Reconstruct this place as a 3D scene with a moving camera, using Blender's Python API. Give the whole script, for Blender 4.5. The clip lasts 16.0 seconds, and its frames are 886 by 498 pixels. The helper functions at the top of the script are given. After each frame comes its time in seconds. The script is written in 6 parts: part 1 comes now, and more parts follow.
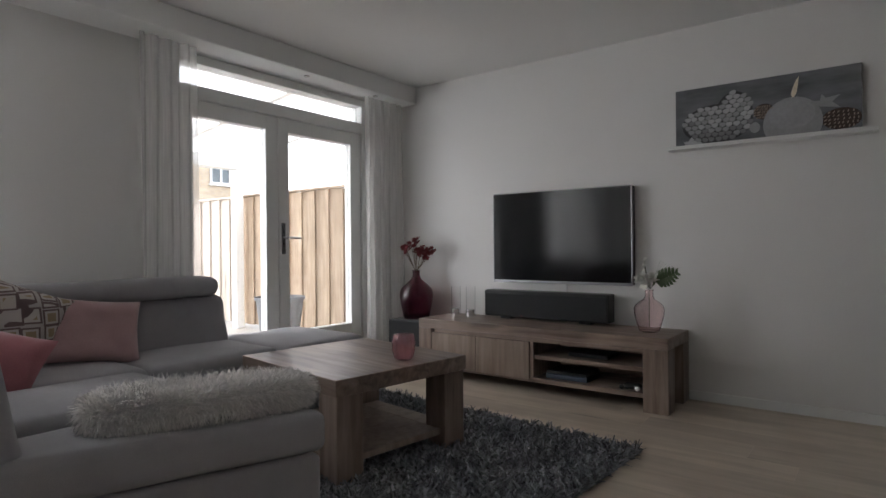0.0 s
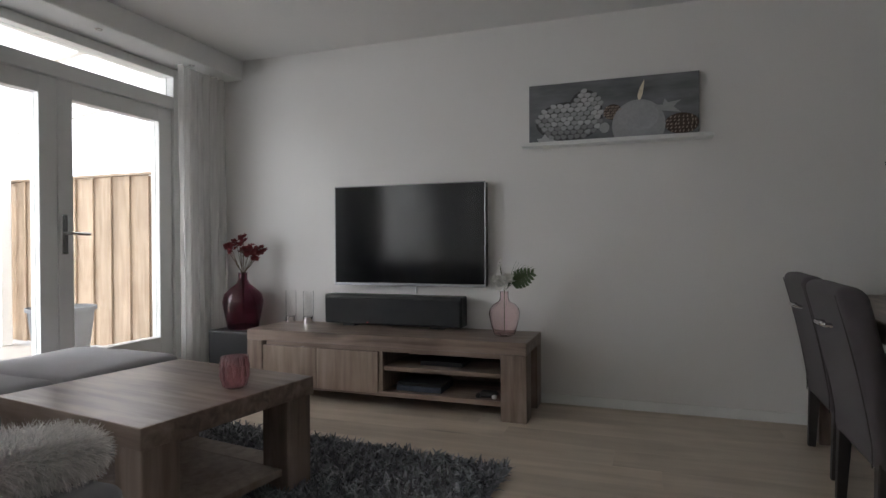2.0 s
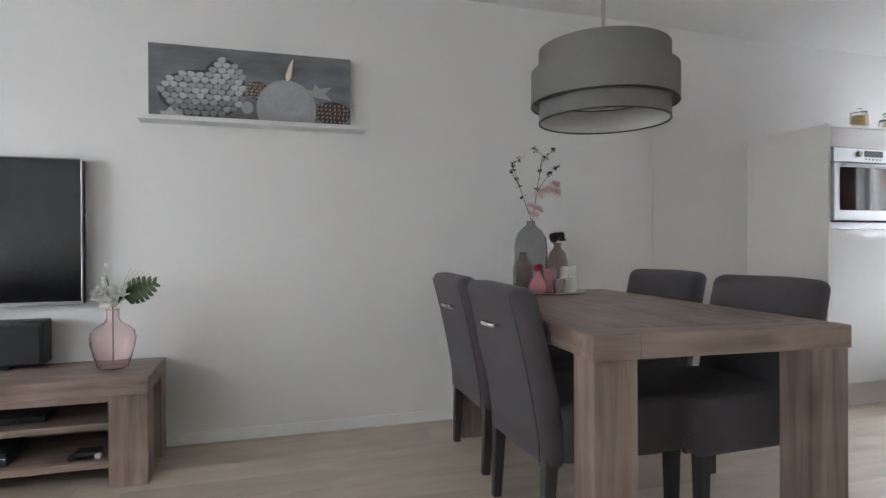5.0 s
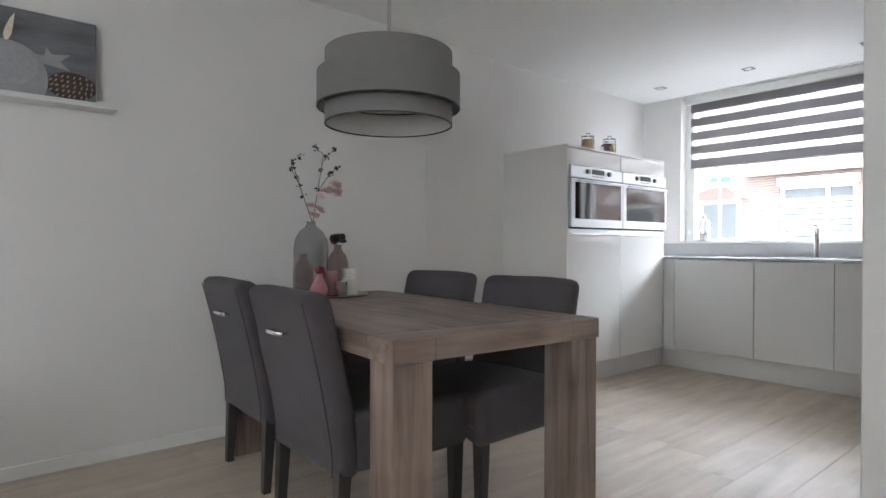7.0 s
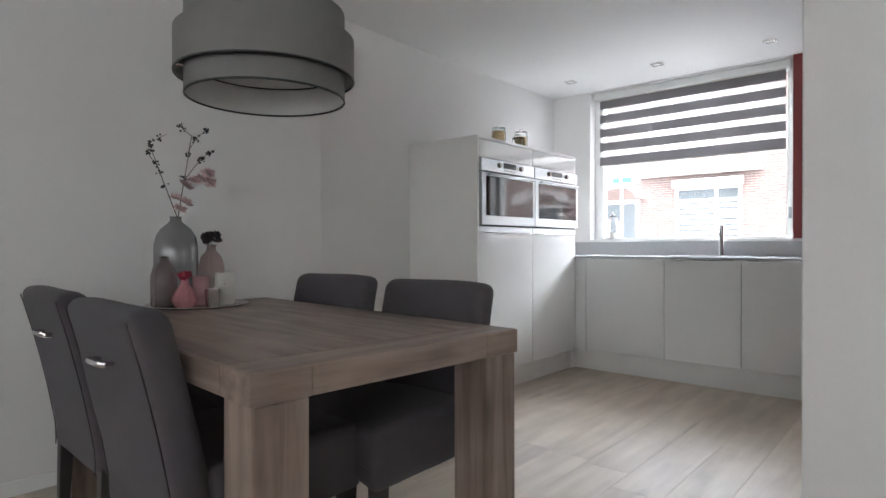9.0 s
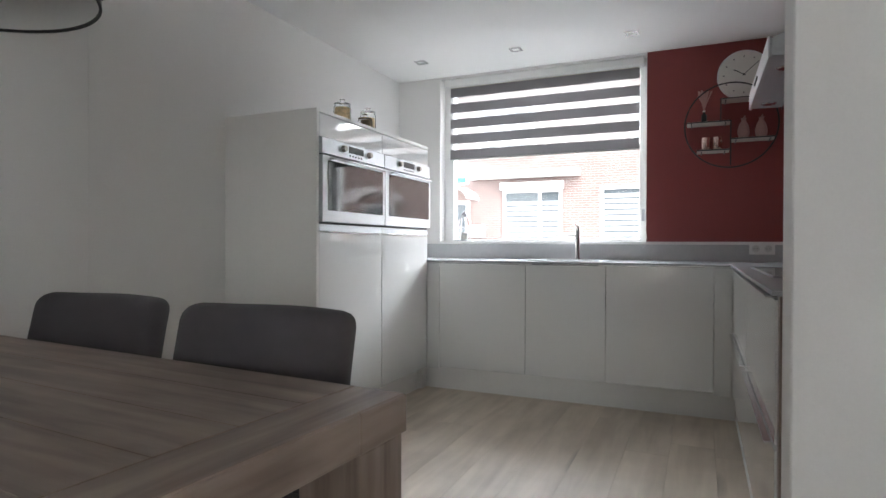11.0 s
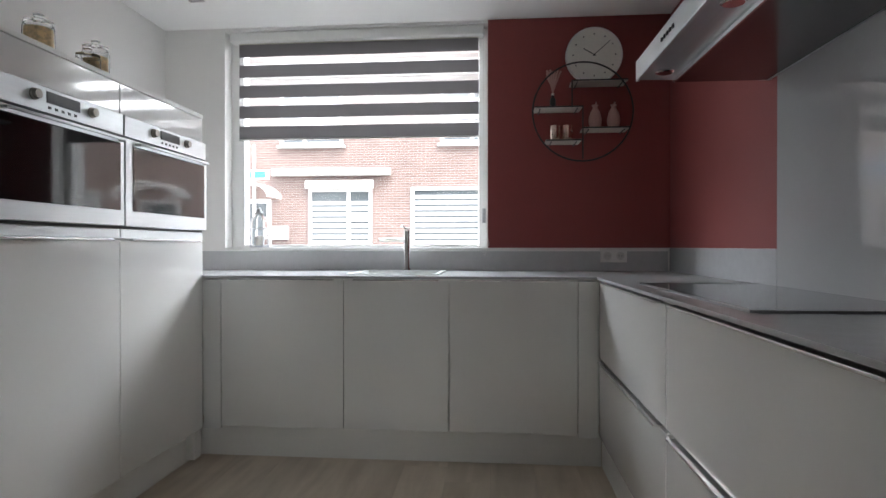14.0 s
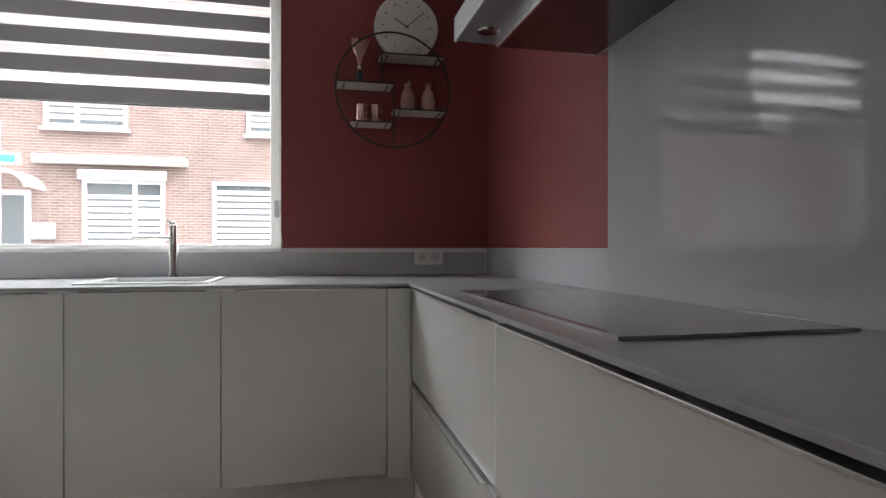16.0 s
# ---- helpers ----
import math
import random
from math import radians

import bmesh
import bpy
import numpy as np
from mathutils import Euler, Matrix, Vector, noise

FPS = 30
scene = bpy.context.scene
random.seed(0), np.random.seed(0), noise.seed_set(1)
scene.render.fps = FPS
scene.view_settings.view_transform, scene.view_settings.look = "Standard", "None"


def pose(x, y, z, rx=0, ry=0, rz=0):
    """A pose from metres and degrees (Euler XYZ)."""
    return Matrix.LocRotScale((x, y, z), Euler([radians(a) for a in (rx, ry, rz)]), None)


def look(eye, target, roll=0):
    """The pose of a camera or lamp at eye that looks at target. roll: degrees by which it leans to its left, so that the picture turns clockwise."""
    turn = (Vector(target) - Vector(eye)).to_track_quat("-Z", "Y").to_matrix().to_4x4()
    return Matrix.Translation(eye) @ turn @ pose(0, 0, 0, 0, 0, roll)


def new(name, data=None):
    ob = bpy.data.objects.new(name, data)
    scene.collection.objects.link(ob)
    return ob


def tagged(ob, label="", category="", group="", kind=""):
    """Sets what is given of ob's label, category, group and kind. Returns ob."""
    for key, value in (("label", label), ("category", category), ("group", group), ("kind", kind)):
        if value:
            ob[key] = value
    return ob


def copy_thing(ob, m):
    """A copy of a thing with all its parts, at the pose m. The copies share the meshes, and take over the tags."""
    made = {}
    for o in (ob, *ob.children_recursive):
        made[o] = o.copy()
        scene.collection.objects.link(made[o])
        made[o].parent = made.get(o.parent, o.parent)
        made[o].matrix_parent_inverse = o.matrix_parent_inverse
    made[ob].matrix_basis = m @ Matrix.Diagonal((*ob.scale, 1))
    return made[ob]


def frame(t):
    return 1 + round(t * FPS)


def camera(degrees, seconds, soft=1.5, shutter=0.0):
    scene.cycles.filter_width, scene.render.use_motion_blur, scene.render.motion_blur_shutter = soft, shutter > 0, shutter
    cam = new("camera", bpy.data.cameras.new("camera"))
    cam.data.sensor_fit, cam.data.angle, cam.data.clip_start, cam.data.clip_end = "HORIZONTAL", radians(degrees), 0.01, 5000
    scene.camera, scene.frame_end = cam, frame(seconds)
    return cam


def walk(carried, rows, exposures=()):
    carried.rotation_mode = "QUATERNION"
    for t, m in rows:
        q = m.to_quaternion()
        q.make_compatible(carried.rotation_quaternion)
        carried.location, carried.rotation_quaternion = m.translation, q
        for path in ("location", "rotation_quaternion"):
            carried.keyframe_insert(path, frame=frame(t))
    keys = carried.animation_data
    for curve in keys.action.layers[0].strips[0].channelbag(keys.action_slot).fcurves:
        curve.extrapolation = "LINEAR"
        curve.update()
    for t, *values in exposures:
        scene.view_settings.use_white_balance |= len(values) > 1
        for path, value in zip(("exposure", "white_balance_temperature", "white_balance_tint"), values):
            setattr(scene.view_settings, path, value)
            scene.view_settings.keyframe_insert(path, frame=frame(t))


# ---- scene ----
cam = camera(74.7, 16.0)
PATH = [
    (0, (0.15, 0.393, 1.032), (-1.046, 1.996, 1.026), -0.5),
    (0.5, (0.073, 0.452, 1.021), (-1.009, 2.134, 1.011), -0.5),
    (1, (-0.037, 0.562, 1.017), (-1.003, 2.313, 1.003), -0.5),
    (1.5, (-0.106, 0.639, 1.037), (-0.936, 2.458, 1.018), -0.4),
    (2, (-0.195, 0.704, 1.038), (-0.862, 2.589, 1.022), -0.3),
    (2.5, (-0.278, 0.762, 1.045), (-0.672, 2.723, 1.028), -0.4),
    (3, (-0.299, 0.823, 1.027), (-0.469, 2.816, 1.015), -0.5),
    (3.5, (-0.319, 0.957, 1.011), (-0.312, 2.957, 1.001), -0.4),
    (4, (-0.317, 1.099, 1.023), (-0.087, 3.086, 1.01), -0.4),
    (4.5, (-0.333, 1.173, 1.025), (0.083, 3.129, 1.013), -0.4),
    (5, (-0.369, 1.227, 1.026), (0.218, 3.139, 1.015), -0.3),
    (7.5, (-0.428, 1.376, 1.038), (0.953, 2.822, 1.025), 0.1),
    (8, (-0.353, 1.438, 1.025), (1.068, 2.845, 1.012), 0.0),
    (8.5, (-0.225, 1.521, 1.031), (1.233, 2.89, 1.016), -0.0),
    (9, (-0.124, 1.589, 1.034), (1.387, 2.898, 1.02), -0.1),
    (9.5, (0.027, 1.73, 1.045), (1.607, 2.955, 1.029), 0.0),
    (10, (0.159, 1.858, 1.048), (1.843, 2.937, 1.031), 0.1),
    (12.5, (0.912, 2.368, 1.059), (2.847, 2.874, 1.049), 0.1),
    (13, (1.081, 2.394, 1.058), (3.04, 2.795, 1.048), -0.0),
    (13.5, (1.255, 2.408, 1.063), (3.233, 2.702, 1.052), -0.0),
    (14, (1.403, 2.442, 1.089), (3.395, 2.615, 1.08), 0.0),
    (14.5, (1.572, 2.419, 1.094), (3.572, 2.425, 1.085), 0.1),
    (15, (1.673, 2.39, 1.085), (3.663, 2.188, 1.083), 0.0),
    (15.5, (1.805, 2.356, 1.085), (3.777, 2.019, 1.08), -0.0),
    (16, (1.947, 2.33, 1.083), (3.897, 1.886, 1.078), -0.0),
]
EXPOSURES = [(0, 1.84, 6450, 15), (2.5, 2.05, 6450, 14), (3.5, 2.6, 6400, 14), (5, 3.1, 6220, 13), (7.5, 2.9, 6250, 13), (9, 2.82, 6280, 13), (12.5, 2.42, 6400, 11), (14.5, 2.2, 6500, 13), (16, 2.15, 6700, 14)]
walk(cam, [(t, look(eye, target, roll)) for t, eye, target, roll in PATH], EXPOSURES)

# ---------------- world, sun, fill lamps at the openings ---
SKY, SUN = 0.15, 0.6
world = bpy.data.worlds.new("overcast_day")
scene.world = world
world.use_nodes = True
wn = world.node_tree
wn.nodes.clear()
sky = wn.nodes.new("ShaderNodeTexSky")
sky.sky_type, sky.sun_disc = "NISHITA", False
sky.sun_elevation, sky.sun_rotation = radians(48), radians(231)
sky.air_density, sky.dust_density, sky.ozone_density = 1.0, 4.0, 1.0
mixw = wn.nodes.new("ShaderNodeMix")
mixw.data_type = "RGBA"
mixw.inputs[0].default_value = 0.65
mixw.inputs[7].default_value = (8.6, 8.9, 9.2, 1)
bgw = wn.nodes.new("ShaderNodeBackground")
bgw.inputs[1].default_value = SKY
outw = wn.nodes.new("ShaderNodeOutputWorld")
wn.links.new(sky.outputs[0], mixw.inputs[6])
wn.links.new(mixw.outputs[2], bgw.inputs[0])
wn.links.new(bgw.outputs[0], outw.inputs[0])

sun = new("sun", bpy.data.lights.new("sun", "SUN"))
sun.data.energy, sun.data.angle, sun.data.color = SUN, radians(12), (1.0, 0.96, 0.9)
sun.matrix_world = look((-10, -8, 20), (0, 0, 4))


def fill_lamp(name, eye, target, w, h, power, color=(0.90, 0.96, 1.0)):
    """Added area lamp that stands in for sky beside an opening, unseen from inside."""
    lamp = new(name, bpy.data.lights.new(name, "AREA"))
    lamp.data.shape, lamp.data.size, lamp.data.size_y = "RECTANGLE", w, h
    lamp.data.energy, lamp.data.color = power, color
    lamp.matrix_world = look(eye, target)
    return lamp


# fill lamps added outside to brighten the rooms; no such lamps stand there
fill_lamp("garden_fill", (-5.0, 0.7, 1.35), (-1.4, 2.7, 1.0), 2.6, 2.0, 18)
fill_lamp("street_fill_above", (12.0, 4.0, 7.6), (5.0, 3.4, 1.4), 8.0, 4.5, 290)
fill_lamp("street_fill_south", (11.0, -1.5, 5.0), (3.8, 3.93, 0.7), 4.0, 3.0, 155)
fill_lamp("street_fill_north", (10.0, 10.0, 5.0), (3.9, 1.93, 0.7), 4.0, 3.0, 150)

# ---------------- materials ----------------
def material(name, base, rough=0.5, metal=0.0, vary=0.08, scale=6.0, bump=0.0, bump_scale=60.0, coat=0.0, stretch=(1, 1, 1), random=0.0, sheen=0.0, spec=0.5):
    m = bpy.data.materials.new(name)
    m.use_nodes = True
    nt = m.node_tree
    p = nt.nodes["Principled BSDF"]
    p.inputs["Roughness"].default_value, p.inputs["Metallic"].default_value = rough, metal
    p.inputs["Coat Weight"].default_value, p.inputs["Coat Roughness"].default_value = coat, 0.06
    p.inputs["Sheen Weight"].default_value = sheen
    p.inputs["Specular IOR Level"].default_value = spec
    tc = nt.nodes.new("ShaderNodeTexCoord")
    mp = nt.nodes.new("ShaderNodeMapping")
    mp.inputs["Scale"].default_value = stretch
    nt.links.new(tc.outputs["Object"], mp.inputs[0])
    big = nt.nodes.new("ShaderNodeTexNoise")
    big.inputs["Scale"].default_value, big.inputs["Detail"].default_value = scale, 5
    nt.links.new(mp.outputs[0], big.inputs["Vector"])
    fine = nt.nodes.new("ShaderNodeTexNoise")
    fine.inputs["Scale"].default_value, fine.inputs["Detail"].default_value = bump_scale, 3
    nt.links.new(mp.outputs[0], fine.inputs["Vector"])
    add = nt.nodes.new("ShaderNodeMath")
    add.operation = "ADD"
    nt.links.new(big.outputs[0], add.inputs[0])
    nt.links.new(fine.outputs[0], add.inputs[1])
    ramp = nt.nodes.new("ShaderNodeMapRange")
    ramp.inputs[1].default_value, ramp.inputs[2].default_value = 0.6, 1.4
    ramp.inputs[3].default_value, ramp.inputs[4].default_value = 1 - vary, 1 + vary
    nt.links.new(add.outputs[0], ramp.inputs[0])
    mul = nt.nodes.new("ShaderNodeVectorMath")
    mul.operation = "SCALE"
    mul.inputs[0].default_value = base[:3]
    nt.links.new(ramp.outputs[0], mul.inputs["Scale"])
    last = mul
    if random:
        info = nt.nodes.new("ShaderNodeObjectInfo")
        r2 = nt.nodes.new("ShaderNodeMapRange")
        r2.inputs[3].default_value, r2.inputs[4].default_value = 1 - random, 1 + random
        nt.links.new(info.outputs["Random"], r2.inputs[0])
        m2 = nt.nodes.new("ShaderNodeVectorMath")
        m2.operation = "SCALE"
        nt.links.new(mul.outputs[0], m2.inputs[0])
        nt.links.new(r2.outputs[0], m2.inputs["Scale"])
        last = m2
    nt.links.new(last.outputs[0], p.inputs["Base Color"])
    if bump:
        b = nt.nodes.new("ShaderNodeBump")
        b.inputs["Strength"].default_value, b.inputs["Distance"].default_value = bump, 0.004
        nt.links.new(fine.outputs[0], b.inputs["Height"])
        nt.links.new(b.outputs[0], p.inputs["Normal"])
    return m


def wood(name, dark, light, rough=0.45, grain=(1.2, 16, 16), knots=True, random=0.0, bump=0.15):
    """Sawn wood: long wavy grain, patches and a few knots."""
    m = bpy.data.materials.new(name)
    m.use_nodes = True
    nt = m.node_tree
    p = nt.nodes["Principled BSDF"]
    p.inputs["Roughness"].default_value = rough
    tc = nt.nodes.new("ShaderNodeTexCoord")
    src = tc.outputs["Object"]
    if random:
        info = nt.nodes.new("ShaderNodeObjectInfo")
        off = nt.nodes.new("ShaderNodeVectorMath")
        off.operation = "MULTIPLY_ADD"
        comb = nt.nodes.new("ShaderNodeCombineXYZ")
        for i in range(3):
            nt.links.new(info.outputs["Random"], comb.inputs[i])
        off.inputs[1].default_value = (37, 53, 71)
        nt.links.new(comb.outputs[0], off.inputs[0])
        nt.links.new(src, off.inputs[2])
        src = off.outputs[0]
    mp = nt.nodes.new("ShaderNodeMapping")
    mp.inputs["Scale"].default_value = grain
    nt.links.new(src, mp.inputs[0])
    n1 = nt.nodes.new("ShaderNodeTexNoise")
    n1.inputs["Scale"].default_value, n1.inputs["Detail"].default_value, n1.inputs["Distortion"].default_value = 1.6, 8, 0.45
    nt.links.new(mp.outputs[0], n1.inputs["Vector"])
    n2 = nt.nodes.new("ShaderNodeTexNoise")
    n2.inputs["Scale"].default_value, n2.inputs["Detail"].default_value = 3.0, 3
    nt.links.new(src, n2.inputs["Vector"])
    mixf = nt.nodes.new("ShaderNodeMath")
    mixf.operation = "MULTIPLY_ADD"
    mixf.inputs[1].default_value = 0.45
    nt.links.new(n2.outputs[0], mixf.inputs[0])
    half = nt.nodes.new("ShaderNodeMath")
    half.operation = "MULTIPLY"
    half.inputs[1].default_value = 0.62
    nt.links.new(n1.outputs[0], half.inputs[0])
    nt.links.new(half.outputs[0], mixf.inputs[2])
    cr = nt.nodes.new("ShaderNodeValToRGB")
    cr.color_ramp.elements[0].position, cr.color_ramp.elements[1].position = 0.36, 0.68
    cr.color_ramp.elements[0].color, cr.color_ramp.elements[1].color = (*dark, 1), (*light, 1)
    nt.links.new(mixf.outputs[0], cr.inputs[0])
    col = cr.outputs[0]
    if knots:
        mk = nt.nodes.new("ShaderNodeMapping")
        mk.inputs["Scale"].default_value = [0.35 * g ** 0.75 for g in grain]
        nt.links.new(src, mk.inputs[0])
        vo = nt.nodes.new("ShaderNodeTexVoronoi")
        vo.inputs["Scale"].default_value = 2.2
        nt.links.new(mk.outputs[0], vo.inputs["Vector"])
        kr = nt.nodes.new("ShaderNodeMapRange")
        kr.inputs[1].default_value, kr.inputs[2].default_value = 0.03, 0.16
        kr.inputs[3].default_value, kr.inputs[4].default_value = 0.5, 1.0
        nt.links.new(vo.outputs["Distance"], kr.inputs[0])
        km = nt.nodes.new("ShaderNodeVectorMath")
        km.operation = "SCALE"
        nt.links.new(col, km.inputs[0])
        nt.links.new(kr.outputs[0], km.inputs["Scale"])
        col = km.outputs[0]
    if random:
        r2 = nt.nodes.new("ShaderNodeMapRange")
        r2.inputs[3].default_value, r2.inputs[4].default_value = 1 - random, 1 + random
        nt.links.new(info.outputs["Random"], r2.inputs[0])
        rm = nt.nodes.new("ShaderNodeVectorMath")
        rm.operation = "SCALE"
        nt.links.new(col, rm.inputs[0])
        nt.links.new(r2.outputs[0], rm.inputs["Scale"])
        col = rm.outputs[0]
    nt.links.new(col, p.inputs["Base Color"])
    b = nt.nodes.new("ShaderNodeBump")
    b.inputs["Strength"].default_value, b.inputs["Distance"].default_value = bump, 0.003
    nt.links.new(n1.outputs[0], b.inputs["Height"])
    nt.links.new(b.outputs[0], p.inputs["Normal"])
    return m


def glass(name, color=(1, 1, 1), rough=0.0, ior=1.45):
    m = bpy.data.materials.new(name)
    m.use_nodes = True
    p = m.node_tree.nodes["Principled BSDF"]
    p.inputs["Base Color"].default_value = (*color, 1)
    p.inputs["Transmission Weight"].default_value, p.inputs["Roughness"].default_value, p.inputs["IOR"].default_value = 1, rough, ior
    return m


def sheer(name, color, through_part):
    """Thin cloth: part of the light passes straight, part is scattered through."""
    m = bpy.data.materials.new(name)
    m.use_nodes = True
    nt = m.node_tree
    nt.nodes.remove(nt.nodes["Principled BSDF"])
    out = nt.nodes["Material Output"]
    d, tl, tp = nt.nodes.new("ShaderNodeBsdfDiffuse"), nt.nodes.new("ShaderNodeBsdfTranslucent"), nt.nodes.new("ShaderNodeBsdfTransparent")
    d.inputs[0].default_value = tl.inputs[0].default_value = (*color, 1)
    wv = nt.nodes.new("ShaderNodeTexNoise")
    wv.inputs["Scale"].default_value = 9
    mr = nt.nodes.new("ShaderNodeMapRange")
    mr.inputs[3].default_value, mr.inputs[4].default_value = through_part * 0.8, through_part * 1.2
    nt.links.new(wv.outputs[0], mr.inputs[0])
    a, b = nt.nodes.new("ShaderNodeMixShader"), nt.nodes.new("ShaderNodeMixShader")
    a.inputs[0].default_value = 0.5
    nt.links.new(d.outputs[0], a.inputs[1])
    nt.links.new(tl.outputs[0], a.inputs[2])
    nt.links.new(mr.outputs[0], b.inputs[0])
    nt.links.new(a.outputs[0], b.inputs[1])
    nt.links.new(tp.outputs[0], b.inputs[2])
    nt.links.new(b.outputs[0], out.inputs[0])
    return m


M_WALL = material("wall_paint", (0.80, 0.785, 0.765), 0.7, vary=0.025, scale=1.3, bump=0.12, bump_scale=140)
M_CEIL = material("ceiling_paint", (0.86, 0.855, 0.84), 0.75, vary=0.02, scale=1.0, bump=0.08, bump_scale=120)
M_RED = material("red_paint", (0.255, 0.062, 0.058), 0.6, vary=0.05, scale=2.0, bump=0.1, bump_scale=140, spec=0.3)
M_FRAME = material("white_frame_paint", (0.85, 0.85, 0.83), 0.3, vary=0.02, scale=3)
M_FLOOR = wood("oak_floor", (0.50, 0.41, 0.325), (0.70, 0.595, 0.485), 0.40, grain=(0.9, 8, 8), random=0.08, bump=0.05)
M_SUB = material("subfloor", (0.30, 0.24, 0.18), 0.8)
M_ACACIA = wood("acacia_wood", (0.142, 0.097, 0.078), (0.385, 0.292, 0.241), 0.37, grain=(1.3, 15, 15))
M_ACACIA_Z = wood("acacia_wood_upright", (0.142, 0.097, 0.078), (0.385, 0.292, 0.241), 0.37, grain=(15, 15, 1.3))
M_ACACIA_Y = wood("acacia_wood_across", (0.142, 0.097, 0.078), (0.385, 0.292, 0.241), 0.37, grain=(15, 1.3, 15))
M_ACACIA_L = wood("acacia_front", (0.21, 0.152, 0.12), (0.40, 0.31, 0.25), 0.42, grain=(15, 15, 1.3))
M_SOFA = material("grey_sofa_fabric", (0.325, 0.312, 0.325), 0.9, vary=0.10, scale=9, bump=0.35, bump_scale=380, sheen=0.25)
M_CHAIR = material("dark_grey_chair_fabric", (0.084, 0.073, 0.079), 0.85, vary=0.16, scale=10, bump=0.4, bump_scale=420, sheen=0.1)
M_CHAIRLEG = material("dark_stained_leg", (0.045, 0.038, 0.036), 0.45, vary=0.1, scale=20)
M_GLOSS = material("white_gloss_lacquer", (0.83, 0.825, 0.805), 0.10, vary=0.01, scale=2, coat=0.4)
for q in (M_GLOSS,):
    q.node_tree.nodes["Principled BSDF"].inputs["Coat Weight"].default_value = 1.0
    q.node_tree.nodes["Principled BSDF"].inputs["Coat IOR"].default_value = 1.7
M_MATTW = material("white_melamine", (0.82, 0.805, 0.775), 0.4, vary=0.02, scale=2)
M_STEEL = material("brushed_steel", (0.57, 0.60, 0.61), 0.38, 1.0, vary=0.06, scale=3, bump=0.05, bump_scale=200, stretch=(1, 30, 30))
M_CHROME = material("chrome", (0.75, 0.75, 0.75), 0.08, 1.0, vary=0.02)
M_BEZEL = material("grey_metal_bezel", (0.32, 0.32, 0.33), 0.35, 1.0, vary=0.03)
M_ALU = material("satin_aluminium", (0.70, 0.70, 0.70), 0.25, 1.0, vary=0.03)
M_COUNTER = material("grey_composite_worktop", (0.47, 0.475, 0.487), 0.22, vary=0.06, scale=30, bump_scale=300)
M_SPLASH = material("grey_glass_splashback", (0.46, 0.465, 0.47), 0.07, vary=0.01, spec=0.3)
M_BLACK = material("black_plastic", (0.018, 0.018, 0.019), 0.4, vary=0.1, scale=40)
M_CLOTHB = material("black_speaker_cloth", (0.022, 0.022, 0.024), 0.85, vary=0.15, scale=60, bump=0.4, bump_scale=500)
M_SCREEN = material("tv_screen", (0.005, 0.005, 0.006), 0.12, vary=0.02, spec=0.42)
M_BGLASS = material("black_ceramic_glass", (0.010, 0.010, 0.011), 0.04, vary=0.02, coat=0.5)
M_SHADE = material("grey_lamp_fabric", (0.225, 0.216, 0.212), 0.85, vary=0.06, scale=20, bump=0.25, bump_scale=500)
M_SHADEIN = material("white_shade_lining", (0.83, 0.83, 0.82), 0.8, vary=0.03)
M_RUG = material("charcoal_shaggy_yarn", (0.27, 0.275, 0.295), 0.7, vary=0.35, scale=25, sheen=0.3)
def per_strand(m, spread):
    """Each loose strand takes a shade of its own."""
    nt = m.node_tree
    p = nt.nodes["Principled BSDF"]
    col = p.inputs["Base Color"].links[0].from_socket
    geo = nt.nodes.new("ShaderNodeNewGeometry")
    mr = nt.nodes.new("ShaderNodeMapRange")
    mr.inputs[3].default_value, mr.inputs[4].default_value = 1 - spread, 1 + spread
    nt.links.new(geo.outputs["Random Per Island"], mr.inputs[0])
    sc = nt.nodes.new("ShaderNodeVectorMath")
    sc.operation = "SCALE"
    nt.links.new(col, sc.inputs[0])
    nt.links.new(mr.outputs[0], sc.inputs["Scale"])
    nt.links.new(sc.outputs[0], p.inputs["Base Color"])
    return m


per_strand(M_RUG, 0.55)
M_FUR = material("cream_long_pile", (0.90, 0.865, 0.84), 0.75, vary=0.12, scale=20, sheen=0.3)
per_strand(M_FUR, 0.18)
M_PINKC = material("dusty_pink_velvet", (0.47, 0.295, 0.295), 0.8, vary=0.12, scale=7, bump=0.3, bump_scale=200, sheen=0.4)
M_PINKD = material("deep_pink_velvet", (0.37, 0.135, 0.15), 0.8, vary=0.12, scale=7, bump=0.3, bump_scale=200, sheen=0.4)
M_GLASS = glass("clear_glass")
M_PANE2 = glass("double_glazing", (0.87, 0.88, 0.88), 0, 1.25)
M_PANE = glass("window_glass", (0.97, 0.99, 0.98), 0, 1.25)
M_PINKG = glass("pink_glass", (0.97, 0.86, 0.86))
M_PLUMG = glass("plum_glass", (0.42, 0.15, 0.23))
M_SMOKEG = glass("smoked_glass", (0.63, 0.635, 0.64), 0.05)
M_BROWNG = glass("brown_glass", (0.68, 0.59, 0.58), 0.0)
M_SHEER = sheer("sheer_curtain", (0.90, 0.89, 0.865), 0.50)


# ---------------- building helpers ----------------
ORIGIN = {}


def mesh_of(name, bm, mat, smooth=False):
    me = bpy.data.meshes.new(name)
    bm.normal_update()
    bm.to_mesh(me)
    bm.free()
    if mat:
        me.materials.append(mat)
    if smooth:
        me.polygons.foreach_set("use_smooth", [True] * len(me.polygons))
        me.set_sharp_from_angle(angle=radians(40))
    return me


